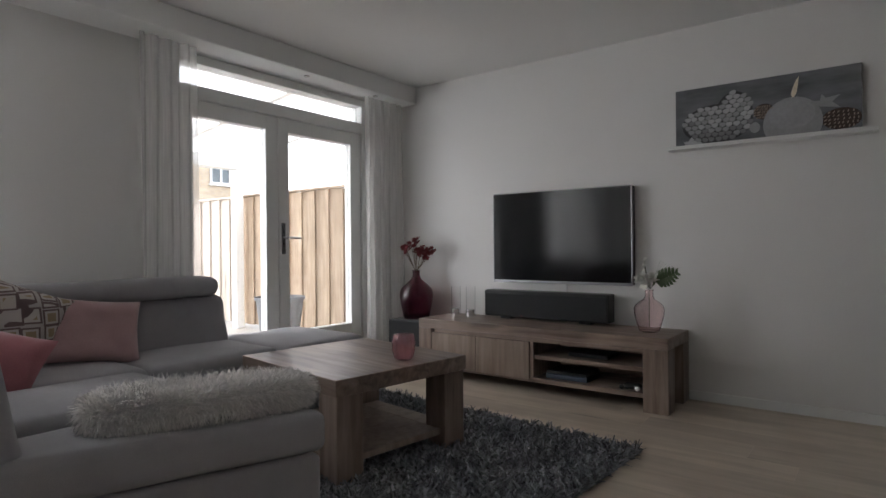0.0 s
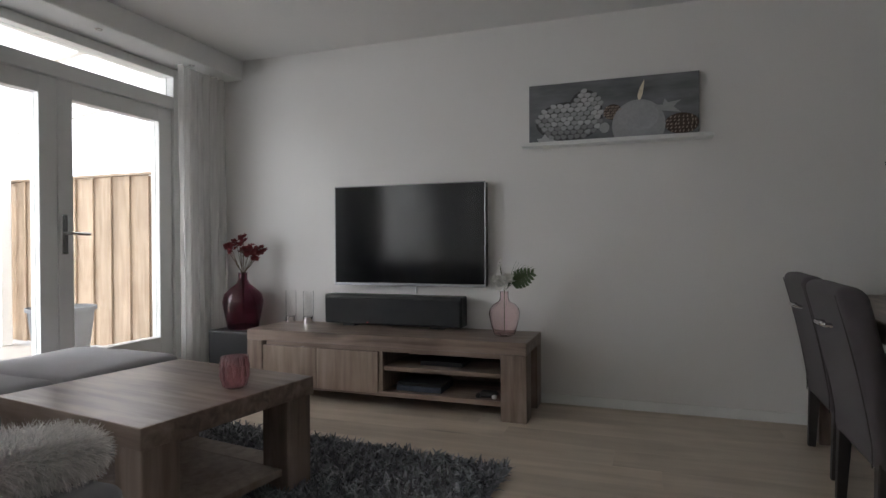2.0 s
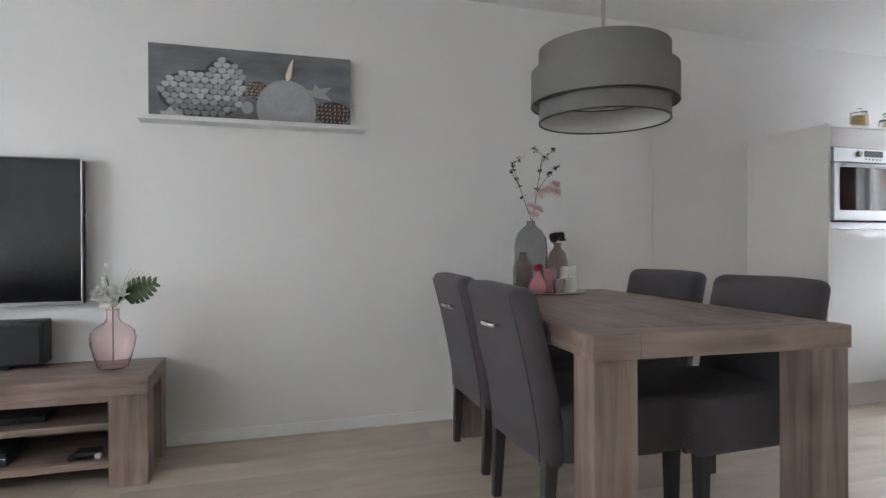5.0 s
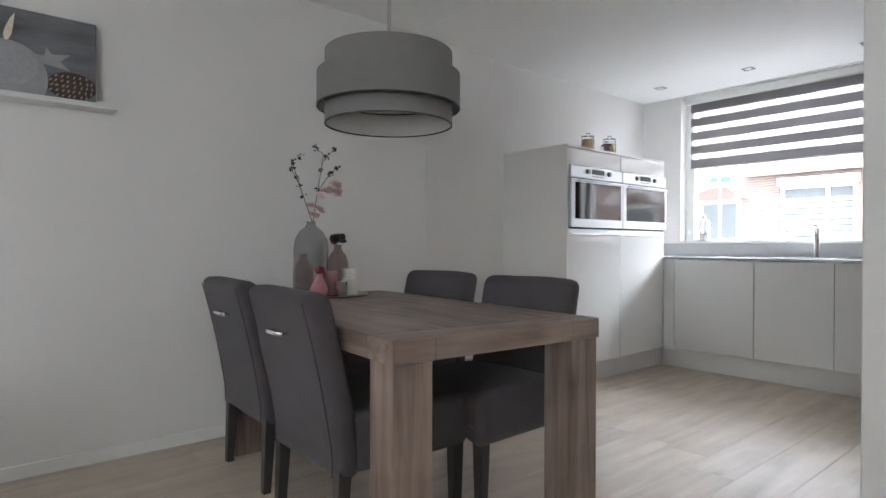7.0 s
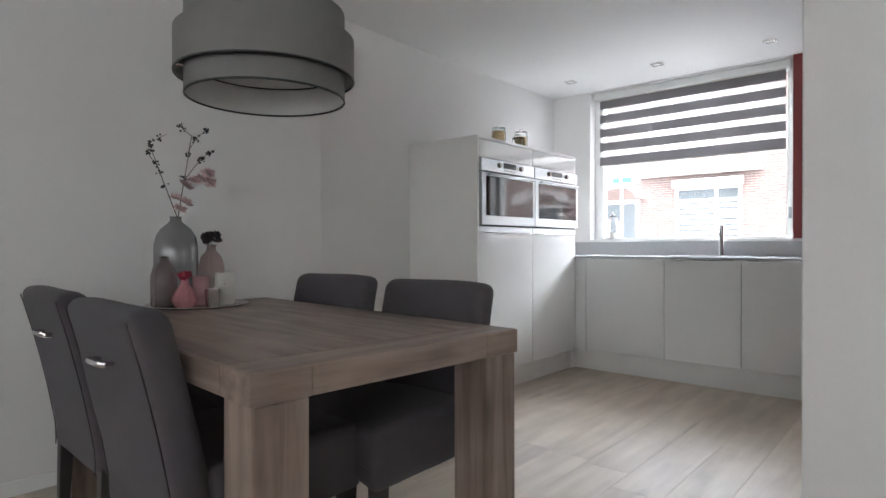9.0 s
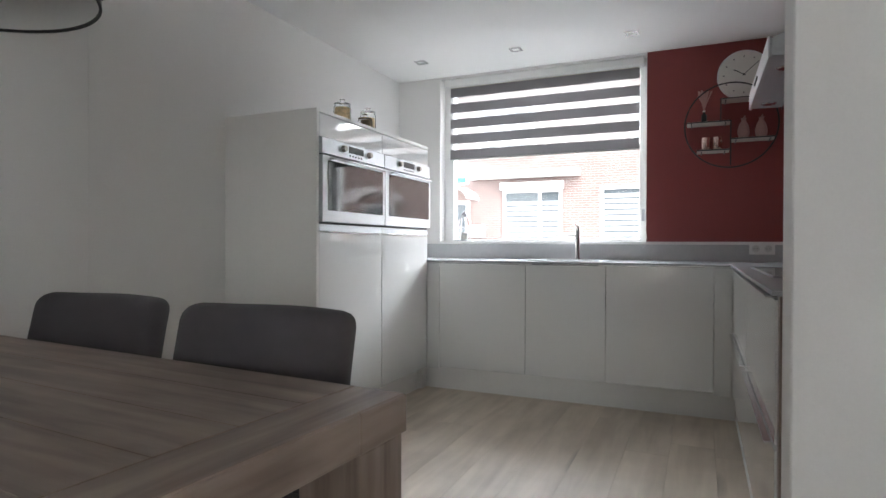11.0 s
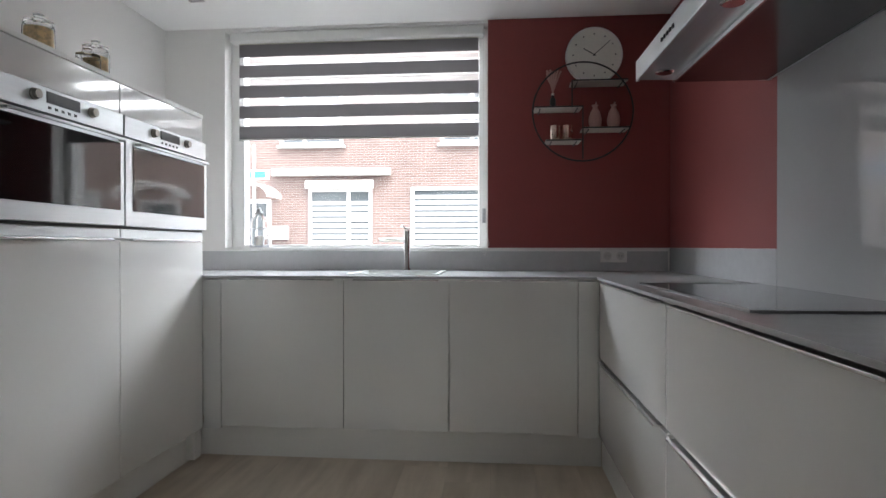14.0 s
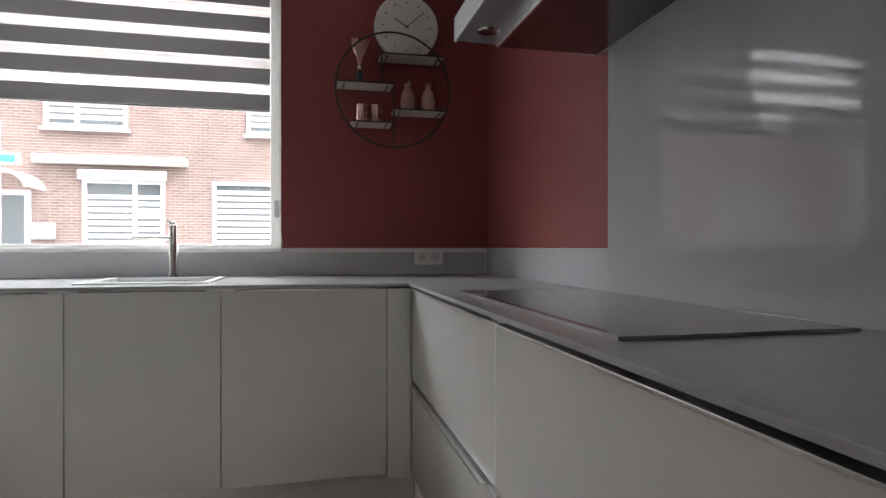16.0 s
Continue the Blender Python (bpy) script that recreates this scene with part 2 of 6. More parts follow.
def thing(name, at, label, category, group="", kind=""):
    """An Empty at the base of a thing; its parts are given in world places."""
    e = new(name)
    e.location = at
    e.empty_display_size = 0.05
    ORIGIN[e.name] = Vector(at)
    return tagged(e, label, category, group, kind)


def part(name, bm, mat, parent, label="", smooth=False, kind=""):
    o = ORIGIN[parent.name]
    bmesh.ops.translate(bm, verts=bm.verts, vec=-o)
    ob = new(name, mesh_of(name, bm, mat, smooth))
    ob.parent = parent
    ORIGIN[ob.name] = o
    return tagged(ob, label, kind=kind)


def setting(name, bm, mat, label, category, smooth=False):
    ob = new(name, mesh_of(name, bm, mat, smooth))
    ORIGIN[ob.name] = Vector((0, 0, 0))
    return tagged(ob, label, category, kind="structure")


def single(name, bm, mat, at, label, category, group="", smooth=False, kind=""):
    """A thing of one mesh, with its origin at its base."""
    bmesh.ops.translate(bm, verts=bm.verts, vec=-Vector(at))
    ob = new(name, mesh_of(name, bm, mat, smooth))
    ob.location = at
    ORIGIN[ob.name] = Vector(at)
    return tagged(ob, label, category, group, kind)


def box(x0, x1, y0, y1, z0, z1, r=0.0, seg=2, bm=None):
    made = bm is None
    own = bmesh.new()
    v = bmesh.ops.create_cube(own, size=1)["verts"]
    for q in v:
        q.co = ((x0 + x1) / 2 + q.co.x * (x1 - x0), (y0 + y1) / 2 + q.co.y * (y1 - y0), (z0 + z1) / 2 + q.co.z * (z1 - z0))
    if r:
        bmesh.ops.bevel(own, geom=own.edges[:], offset=min(r, 0.49 * min(x1 - x0, y1 - y0, z1 - z0)), segments=seg, profile=0.5, affect="EDGES")
    if made:
        return own
    return join(bm, own)


def join(bm, other):
    tmp = bpy.data.meshes.new("tmp")
    other.to_mesh(tmp)
    other.free()
    bm.from_mesh(tmp)
    bpy.data.meshes.remove(tmp)
    return bm


def boxes(*many, r=0.0):
    bm = bmesh.new()
    for b in many:
        box(*b, r=r, bm=bm)
    return bm


def lathe(profile, at=(0, 0, 0), steps=32, closed=False):
    """A turned shape from (radius, height) pairs, from the bottom up."""
    bm = bmesh.new()
    rings = []
    for r, z in profile:
        if r < 1e-5:
            rings.append([bm.verts.new((at[0], at[1], at[2] + z))])
        else:
            rings.append([bm.verts.new((at[0] + r * math.cos(2 * math.pi * i / steps), at[1] + r * math.sin(2 * math.pi * i / steps), at[2] + z)) for i in range(steps)])
    for a, b in zip(rings, rings[1:]):
        for i in range(steps):
            j = (i + 1) % steps
            if len(a) == 1 and len(b) == 1:
                continue
            if len(a) == 1:
                bm.faces.new((a[0], b[j], b[i]))
            elif len(b) == 1:
                bm.faces.new((a[i], a[j], b[0]))
            else:
                bm.faces.new((a[i], a[j], b[j], b[i]))
    bmesh.ops.recalc_face_normals(bm, faces=bm.faces)
    return bm


def tube(points, radius, steps=8, bm=None, taper=1.0):
    """A round bar along points."""
    bm = bm or bmesh.new()
    pts = [Vector(p) for p in points]
    rings = []
    for i, p in enumerate(pts):
        d = (pts[min(i + 1, len(pts) - 1)] - pts[max(i - 1, 0)]).normalized()
        side = d.cross(Vector((0, 0, 1)) if abs(d.z) < 0.9 else Vector((1, 0, 0))).normalized()
        up = side.cross(d)
        r = radius * (1 + (taper - 1) * i / max(1, len(pts) - 1))
        rings.append([bm.verts.new(p + r * (math.cos(a) * side + math.sin(a) * up)) for a in (2 * math.pi * k / steps for k in range(steps))])
    for a, b in zip(rings, rings[1:]):
        for i in range(steps):
            j = (i + 1) % steps
            bm.faces.new((a[i], a[j], b[j], b[i]))
    bm.faces.new(rings[0][::-1])
    bm.faces.new(rings[-1])
    return bm


def pillowed(x0, x1, y0, y1, z0, z1, r=0.05, crown=0.02, n=10, dent=0.006, seed=0):
    """An upholstered block: rounded, with a soft crown and slight unevenness."""
    bm = box(x0, x1, y0, y1, z0, z1, r=r, seg=4)
    long_edges = [e for e in bm.edges if e.calc_length() > 0.12]
    bmesh.ops.subdivide_edges(bm, edges=long_edges, cuts=n, use_grid_fill=True)
    cx, cy, cz = (x0 + x1) / 2, (y0 + y1) / 2, (z0 + z1) / 2
    hx, hy, hz = (x1 - x0) / 2, (y1 - y0) / 2, (z1 - z0) / 2
    for v in bm.verts:
        u, w, s = (v.co.x - cx) / hx, (v.co.y - cy) / hy, (v.co.z - cz) / hz
        nn = noise.noise(v.co * 4.0 + Vector((seed, 0, 0)))
        v.co.z += (crown * (1 - u * u) * (1 - w * w) + dent * nn) * (1 if s > 0 else -0.3)
        v.co.x += dent * 0.8 * nn * u
        v.co.y += dent * 0.8 * nn * w
    return bm

# ---------------- the setting ----------------
WX, WY, KY = -3.5, 4.5, 4.56      # garden wall, long wall, long wall in the kitchen
CZ, KZ = 2.487, 2.485              # ceilings of living room and kitchen
setting("subfloor", box(-3.85, 5.35, -0.75, 4.9, -0.2, -0.016), M_SUB, "concrete floor slab under the planks", "floor")

# long wall with the television; slightly set back in the kitchen
setting("wall_north", boxes((-3.5, 2.09, WY, 4.86, -0.016, 2.75), (2.09, 5.0, KY, 4.86, -0.016, 2.75)), M_WALL, "plain off-white painted long wall", "wall")
setting("wall_south", box(-3.5, 1.925, -0.85, -0.6, -0.016, 2.75), M_WALL, "plain off-white painted wall", "wall")
setting("wall_pier", box(1.925, 2.08, -0.6, 1.92, -0.016, 2.75, r=0.004, seg=1), M_WALL, "off-white plastered end of a dividing wall", "wall")
setting("wall_hood", box(2.08, 5.0, 1.13, 1.38, -0.016, 2.75), M_WALL, "kitchen wall behind the cooker hood", "wall")
# garden wall with the double doors and a side window
GD0, GD1, GDT = 2.33, 4.12, 2.33
IN, OUT = (-3.64, WX), (-3.8, -3.641)     # inner and outer leaf
setting("wall_west", boxes((*IN, -0.85, -0.45, -0.2, 2.75), (*IN, 1.12, GD0, -0.2, 2.75), (*IN, GD1, 4.86, -0.2, 2.75), (*IN, -0.45, 1.12, -0.2, 0.4), (*IN, -0.45, 1.12, 2.25, 2.75), (*IN, GD0, GD1, GDT, 2.75), (*IN, GD0, GD1, -0.2, 0.0),
        (*OUT, -0.85, -0.45, -0.2, 2.75), (*OUT, 1.12, GD0 - 0.1, -0.2, 2.75), (*OUT, GD1 + 0.2, 4.86, -0.2, 2.75), (*OUT, -0.45, 1.12, -0.2, 0.4), (*OUT, -0.45, 1.12, 2.25, 2.75), (*OUT, GD0 - 0.1, GD1 + 0.2, GDT + 0.05, 2.75), (*OUT, GD0 - 0.1, GD1 + 0.2, -0.2, -0.02)),
        M_WALL, "off-white garden wall with openings for doors and a window", "wall")
# street wall with the kitchen window
setting("wall_east", boxes((5.0, 5.3, 1.13, 2.48, -0.2, 2.75), (5.0, 5.3, 4.16, 4.86, -0.2, 2.75), (5.0, 5.3, 2.48, 4.16, -0.2, 1.06), (5.0, 5.3, 2.48, 4.16, 2.47, 2.75)),
        M_WALL, "off-white street wall with a wide kitchen window", "wall")
setting("red_wall_panel", boxes((4.996, 5.0, 1.384, 2.476, 1.08, KZ), (3.668, 4.996, 1.38, 1.384, 1.08, KZ)), M_RED, "matt brick-red paint in the kitchen corner", "wall")
setting("ceiling", boxes((-3.5, 2.0, -0.6, WY, CZ, CZ + 0.12), (2.0, 5.0, 1.38, KY, KZ, CZ + 0.12)), M_CEIL, "white painted ceiling", "ceiling")
ramp = box(2.091, 2.928, WY, KY - 0.002, -0.01, KZ - 0.002)
for v in ramp.verts:
    if v.co.x > 2.5 and v.co.y < KY - 0.01:
        v.co.y = KY - 0.006
setting("wall_kitchen_ramp", ramp, M_WALL, "off-white plaster easing the wall into the kitchen", "wall")
setting("trim_curtain_soffit", box(WX, -3.2, -0.6, WY, 2.335, CZ, r=0.006, seg=1), M_CEIL, "white boxed soffit above the garden doors", "trim")
setting("baseboard", boxes((-3.49, 2.09, 4.487, WY, 0.0, 0.062), (2.09, 2.93, 4.547, KY, 0.0, 0.062), (-3.5, -3.487, 1.12, GD0, 0.0, 0.062), r=0.003), M_FRAME, "low white painted skirting board", "baseboard")
setting("baseboard_pier", boxes((1.912, 1.925, -0.6, 1.92, 0.0, 0.062), r=0.003), M_FRAME, "low white painted skirting board", "baseboard")


def floor_planks():
    base = tagged(new("floor"), "light oak plank floor with knots", "floor", kind="structure")
    ORIGIN[base.name] = Vector((0, 0, 0))
    rng = random.Random(4)
    length, width = 1.86, 0.212
    me = mesh_of("plank", box(0, length - 0.0006, 0, width - 0.0006, -0.015, 0, r=0.0006, seg=1), M_FLOOR)
    y = -0.724
    while y < 4.5:
        x = -3.5 - rng.random() * length
        while x < 5.0:
            ob = new("plank", me)
            ob.parent = base
            ob.location = (x, y, 0)
            x += length
        y += width
    return base


# ---------------- garden doors ----------------
def garden_doors():
    d = tagged(new("door_1"), "white double glazed garden doors with a transom window", "door", kind="structure")
    ORIGIN[d.name] = Vector((0, 0, 0))
    fx0, fx1 = -3.60, -3.47
    part("door_frame", boxes((fx0, fx1, GD0, GD0 + 0.07, 0.0, GDT), (fx0, fx1, GD1 - 0.055, GD1, 0.0, GDT), (fx0, fx1, GD0 + 0.07, GD1 - 0.055, 2.27, GDT),
         (fx0, fx1, GD0 + 0.07, GD1 - 0.055, 2.035, 2.125), (fx0, fx1, GD0 + 0.07, GD1 - 0.055, 0.0, 0.03), r=0.004), M_FRAME, d)
    mid = 3.185
    for y0, y1, p0, p1 in ((GD0 + 0.075, mid - 0.002, GD0 + 0.17, 3.075), (mid + 0.002, GD1 - 0.06, 3.285, 3.945)):
        leaf = part("door_leaf", boxes((-3.57, -3.49, y0, p0, 0.035, 2.03), (-3.57, -3.49, p1, y1, 0.035, 2.03), (-3.57, -3.49, p0, p1, 1.925, 2.03), (-3.57, -3.49, p0, p1, 0.035, 0.385), r=0.005), M_FRAME, d)
        pane = part("pane", box(-3.535, -3.525, p0, p1, 0.385, 1.925), M_PANE, leaf)
        pane.visible_shadow = False
    pane = part("pane", box(-3.545, -3.535, GD0 + 0.07, GD1 - 0.055, 2.125, 2.27), M_PANE, d)
    pane.visible_shadow = False
    h = part("door_handle", tube([(-3.485, 3.225, 1.115), (-3.435, 3.225, 1.115), (-3.43, 3.24, 1.115), (-3.43, 3.345, 1.112)], 0.010), M_ALU, d, "satin lever handle", smooth=True)
    part("handle_plate", box(-3.49, -3.482, 3.205, 3.245, 0.99, 1.23, r=0.004), M_ALU, d)
    return d


def side_window():
    w = tagged(new("window_2"), "white framed garden window behind a sheer curtain", "window", kind="structure")
    ORIGIN[w.name] = Vector((0, 0, 0))
    part("window_frame", boxes((-3.62, -3.52, -0.45, -0.38, 0.4, 2.25), (-3.62, -3.52, 1.05, 1.12, 0.4, 2.25), (-3.62, -3.52, -0.38, 1.05, 0.4, 0.47), (-3.62, -3.52, -0.38, 1.05, 2.18, 2.25), r=0.004), M_FRAME, w)
    pane = part("pane", box(-3.575, -3.565, -0.38, 1.05, 0.47, 2.18), M_PANE, w)
    pane.visible_shadow = False


def curtain(y0, y1, folds, name, seed, z1=2.33):
    """Sheer cloth in soft folds that hang from the soffit."""
    bm = bmesh.new()
    rng = random.Random(seed)
    n = folds * 10
    ph = [rng.uniform(-0.8, 0.8) for _ in range(folds + 2)]
    amp = [rng.uniform(0.6, 1.2) for _ in range(folds + 2)]
    cols = []
    zs = [0.015 + (z1 - 0.015) * k / 12 for k in range(13)]
    for i in range(n + 1):
        u = i / n
        f = u * folds
        k = int(f)
        a = amp[k] * (1 - (f - k)) + amp[k + 1] * (f - k)
        q = ph[k] * (1 - (f - k)) + ph[k + 1] * (f - k)
        col = []
        for z in zs:
            low = 1 - z / z1
            x = -3.345 + 0.03 * a * math.sin(2 * math.pi * f + q + 0.6 * low) * (0.6 + 0.5 * low) + 0.012 * math.sin(5.1 * f + 2 * low)
            col.append(bm.verts.new((x, y0 + (y1 - y0) * u + 0.012 * low * math.sin(3 * f + q), z)))
        cols.append(col)
    for a, b in zip(cols, cols[1:]):
        for k in range(12):
            bm.faces.new((a[k], b[k], b[k + 1], a[k + 1]))
    return single("curtain", bm, M_SHEER, (-3.345, (y0 + y1) / 2, 0.015), "off-white sheer curtain in long folds", "curtain", "sheer curtains", smooth=True)


garden_doors()
side_window()
curtain(3.98, 4.47, 7, "curtain", 1)
curtain(2.08, 2.44, 5, "curtain", 2)
curtain(-0.5, 1.16, 12, "curtain", 3)


# ---------------- kitchen window and blind ----------------
def kitchen_window():
    w = tagged(new("window_1"), "wide white framed kitchen window", "window", kind="structure")
    ORIGIN[w.name] = Vector((0, 0, 0))
    x0, x1 = 5.10, 5.19
    part("window_frame", boxes((x0, x1, 2.48, 2.535, 1.06, 2.47), (x0, x1, 4.075, 4.16, 1.06, 2.47), (x0, x1, 2.535, 4.075, 1.06, 1.10), (x0, x1, 2.535, 4.075, 2.41, 2.47), r=0.005), M_FRAME, w)
    part("window_sill", box(4.985, 5.10, 2.48, 4.16, 1.06, 1.082, r=0.004), M_FRAME, w)
    pane = part("pane", box(5.14, 5.15, 2.535, 4.075, 1.10, 2.41), M_PANE2, w)
    pane.visible_shadow = False


kitchen_window()
floor_planks()

# ---------------- living room: large furniture ----------------
def tv_stand():
    x0, x1, y0, y1, h = -2.79, -0.856, 4.0, 4.478, 0.466
    t = thing("tv_stand", ((x0 + x1) / 2, (y0 + y1) / 2, 0), "long low acacia wood television stand with open shelves", "tv stand")
    part("top", box(x0, x1, y0, y1, h - 0.072, h, r=0.004), M_ACACIA, t)
    for a, wd in ((x0, 0.12), (x1 - 0.155, 0.155)):
        for b in (y0, y1 - 0.14):
            part("leg", box(a, a + wd, b, b + 0.14, 0, h - 0.073, r=0.005), M_ACACIA_Z, t)
    part("side_panel", box(x0 + 0.05, x0 + 0.10, y0 + 0.14, y1 - 0.14, 0.08, h - 0.075), M_ACACIA_Y, t)
    part("bottom_shelf", box(x0 + 0.155, x1 - 0.155, y0 + 0.012, y1 - 0.01, 0.085, 0.115, r=0.003), M_ACACIA, t)
    part("back_panel", box(x0 + 0.155, x1 - 0.155, y1 - 0.02, y1 - 0.006, 0.116, h - 0.074), M_ACACIA, t)
    part("divider", box(-1.80, -1.775, y0 + 0.015, y1 - 0.022, 0.116, h - 0.075, r=0.002), M_ACACIA_Z, t)
    part("middle_shelf", box(-1.773, x1 - 0.157, y0 + 0.03, y1 - 0.022, 0.245, 0.272, r=0.003), M_ACACIA, t)
    part("rail", box(x0 + 0.155, x1 - 0.155, y0 + 0.006, y0 + 0.03, h - 0.098, h - 0.074), M_ACACIA, t)
    for a, b in ((-2.665, -2.252), (-2.247, -1.803)):
        part("door", box(a, b, y0 + 0.004, y0 + 0.026, 0.10, h - 0.102, r=0.003), M_ACACIA_L, t)
    return t


def coffee_table():
    x0, x1, y0, y1, h = -2.475, -1.615, 2.14, 2.945, 0.472
    t = thing("coffee_table", ((x0 + x1) / 2, (y0 + y1) / 2, 0), "square acacia wood coffee table with a low shelf", "coffee table")
    part("tabletop", box(x0, x1, y0, y1, h - 0.075, h, r=0.004), M_ACACIA, t)
    for a in (x0 + 0.01, x1 - 0.15):
        for b in (y0 + 0.01, y1 - 0.15):
            part("leg", box(a, a + 0.14, b, b + 0.14, 0.0, h - 0.076, r=0.005), M_ACACIA_Z, t)
    part("shelf", box(x0 + 0.04, x1 - 0.04, y0 + 0.152, y1 - 0.152, 0.085, 0.115, r=0.003), M_ACACIA_L, t)
    for b in (y0 + 0.03, y1 - 0.15):
        part("shelf_edge", box(x0 + 0.152, x1 - 0.152, b, b + 0.12, 0.086, 0.114), M_ACACIA_L, t)
    t.matrix_basis = pose((x0 + x1) / 2, (y0 + y1) / 2, 0, 0, 0, -8.5)
    return t


def sofa():
    t = thing("corner_sofa", (-2.4, 1.8, 0), "grey fabric corner sofa with adjustable headrest and open ottoman end", "sofa")
    # run along the garden wall
    part("base", box(-3.36, -2.66, 1.0, 3.20, 0.06, 0.30, r=0.03, seg=3), M_SOFA, t, smooth=True)
    part("seat_cushion", pillowed(-3.22, -2.64, 1.78, 2.555, 0.29, 0.455, r=0.05, crown=0.025, seed=1), M_SOFA, t, smooth=True)
    part("ottoman_cushion", pillowed(-3.36, -2.60, 2.56, 3.22, 0.29, 0.452, r=0.05, crown=0.02, seed=2), M_SOFA, t, smooth=True)
    bm = pillowed(-3.36, -3.14, 0.85, 2.545, 0.30, 0.745, r=0.06, crown=0.01, seed=3)
    for v in bm.verts:
        v.co.x += -0.05 * (v.co.z - 0.3) / 0.46 + 0.06 * max(0, 1 - (v.co.z - 0.3) / 0.3)
    part("backrest", bm, M_SOFA, t, smooth=True)
    part("headrest", pillowed(-3.36, -3.13, 0.85, 2.475, 0.742, 0.862, r=0.055, crown=0.004, seed=4), M_SOFA, t, smooth=True)
    # run towards the room; its open end is cut on the slant
    def slanted(bm, far, near):
        for v in bm.verts:
            k = min(1.0, max(0.0, (v.co.x - near) / (far - near)))
            v.co.x -= k * 0.37 * max(0.0, 1.77 - v.co.y)
        return bm
    part("base", slanted(box(-2.62, -1.40, 0.80, 1.76, 0.06, 0.318, r=0.02, seg=3), -1.45, -2.2), M_SOFA, t, smooth=True)
    part("end_cushion", slanted(pillowed(-1.95, -1.385, 0.86, 1.775, 0.325, 0.465, r=0.035, crown=0.004, dent=0.004, seed=5), -1.40, -1.94), M_SOFA, t, smooth=True)
    part("seat_cushion", slanted(pillowed(-2.60, -1.955, 0.98, 1.70, 0.32, 0.475, r=0.05, crown=0.03, seed=8), -1.0, -2.59), M_SOFA, t, smooth=True)
    part("corner_cushion", pillowed(-3.2, -2.605, 0.98, 1.775, 0.30, 0.47, r=0.05, crown=0.02, seed=6), M_SOFA, t, smooth=True)
    bm = pillowed(-3.2, -1.71, 0.66, 0.99, 0.08, 0.79, r=0.06, crown=0.01, seed=7)
    for v in bm.verts:
        v.co.y += -0.15 * max(0.0, v.co.z - 0.42)
        v.co.x -= 0.10 * max(0.0, v.co.z - 0.42)
    part("backrest", bm, M_SOFA, t, smooth=True)
    for x, y in ((-3.3, 3.12), (-2.72, 3.12), (-1.50, 1.66), (-1.76, 1.02), (-3.3, 1.05)):
        part("foot", lathe([(0.0, 0), (0.02, 0), (0.025, 0.07), (0, 0.07)], (x, y, 0.0), 12), M_ALU, t, "short metal foot")
    return t


def strands(patches, mat_len, rng, width=0.004, lean=0.6, segs=2):
    """Loose yarn: a bent ribbon on each (place, normal, length)."""
    verts, faces = [], []
    for p, nrm, ln in patches:
        d = (nrm + Vector((rng.uniform(-lean, lean), rng.uniform(-lean, lean), rng.uniform(-lean, lean) * 0.5))).normalized()
        side = d.cross(Vector((rng.uniform(-1, 1), rng.uniform(-1, 1), 0.3))).normalized() * width
        q = p.copy()
        b = len(verts)
        for k in range(segs + 1):
            w = 1 - 0.75 * k / segs
            verts += [q - side * w, q + side * w]
            d = (d + Vector((rng.uniform(-0.4, 0.4), rng.uniform(-0.4, 0.4), -0.35))).normalized()
            q = q + d * (ln / segs)
        for k in range(segs):
            i = b + 2 * k
            faces.append((i, i + 1, i + 3, i + 2))
    return verts, faces


def shaggy_rug():
    x0, x1, y0, y1 = -2.85, -0.84, 1.86, 3.37
    t = thing("shaggy_rug", ((x0 + x1) / 2, (y0 + y1) / 2, 0), "charcoal grey long-pile shaggy rug under the coffee table", "rug")
    part("backing", box(x0, x1, y0, y1, 0.001, 0.012, r=0.004), M_RUG, t)
    rng = random.Random(7)
    pts = []
    for _ in range(34000):
        x, y = rng.uniform(x0, x1), rng.uniform(y0, y1)
        if x < -1.9 and y < 2.2:
            continue
        pts.append((Vector((x, y, 0.010)), Vector((0, 0, 1)), rng.uniform(0.03, 0.058)))
    v, f = strands(pts, 0, rng, 0.0085, 0.9)
    me = bpy.data.meshes.new("pile")
    me.from_pydata([p - Vector(t.location) for p in v], [], f)
    me.materials.append(M_RUG)
    ob = new("pile", me)
    ob.parent = t
    tagged(ob, "tangled charcoal yarn pile", kind="stuff")
    t.matrix_basis = pose((x0 + x1) / 2, (y0 + y1) / 2, 0, 0, 0, -4)
    return t


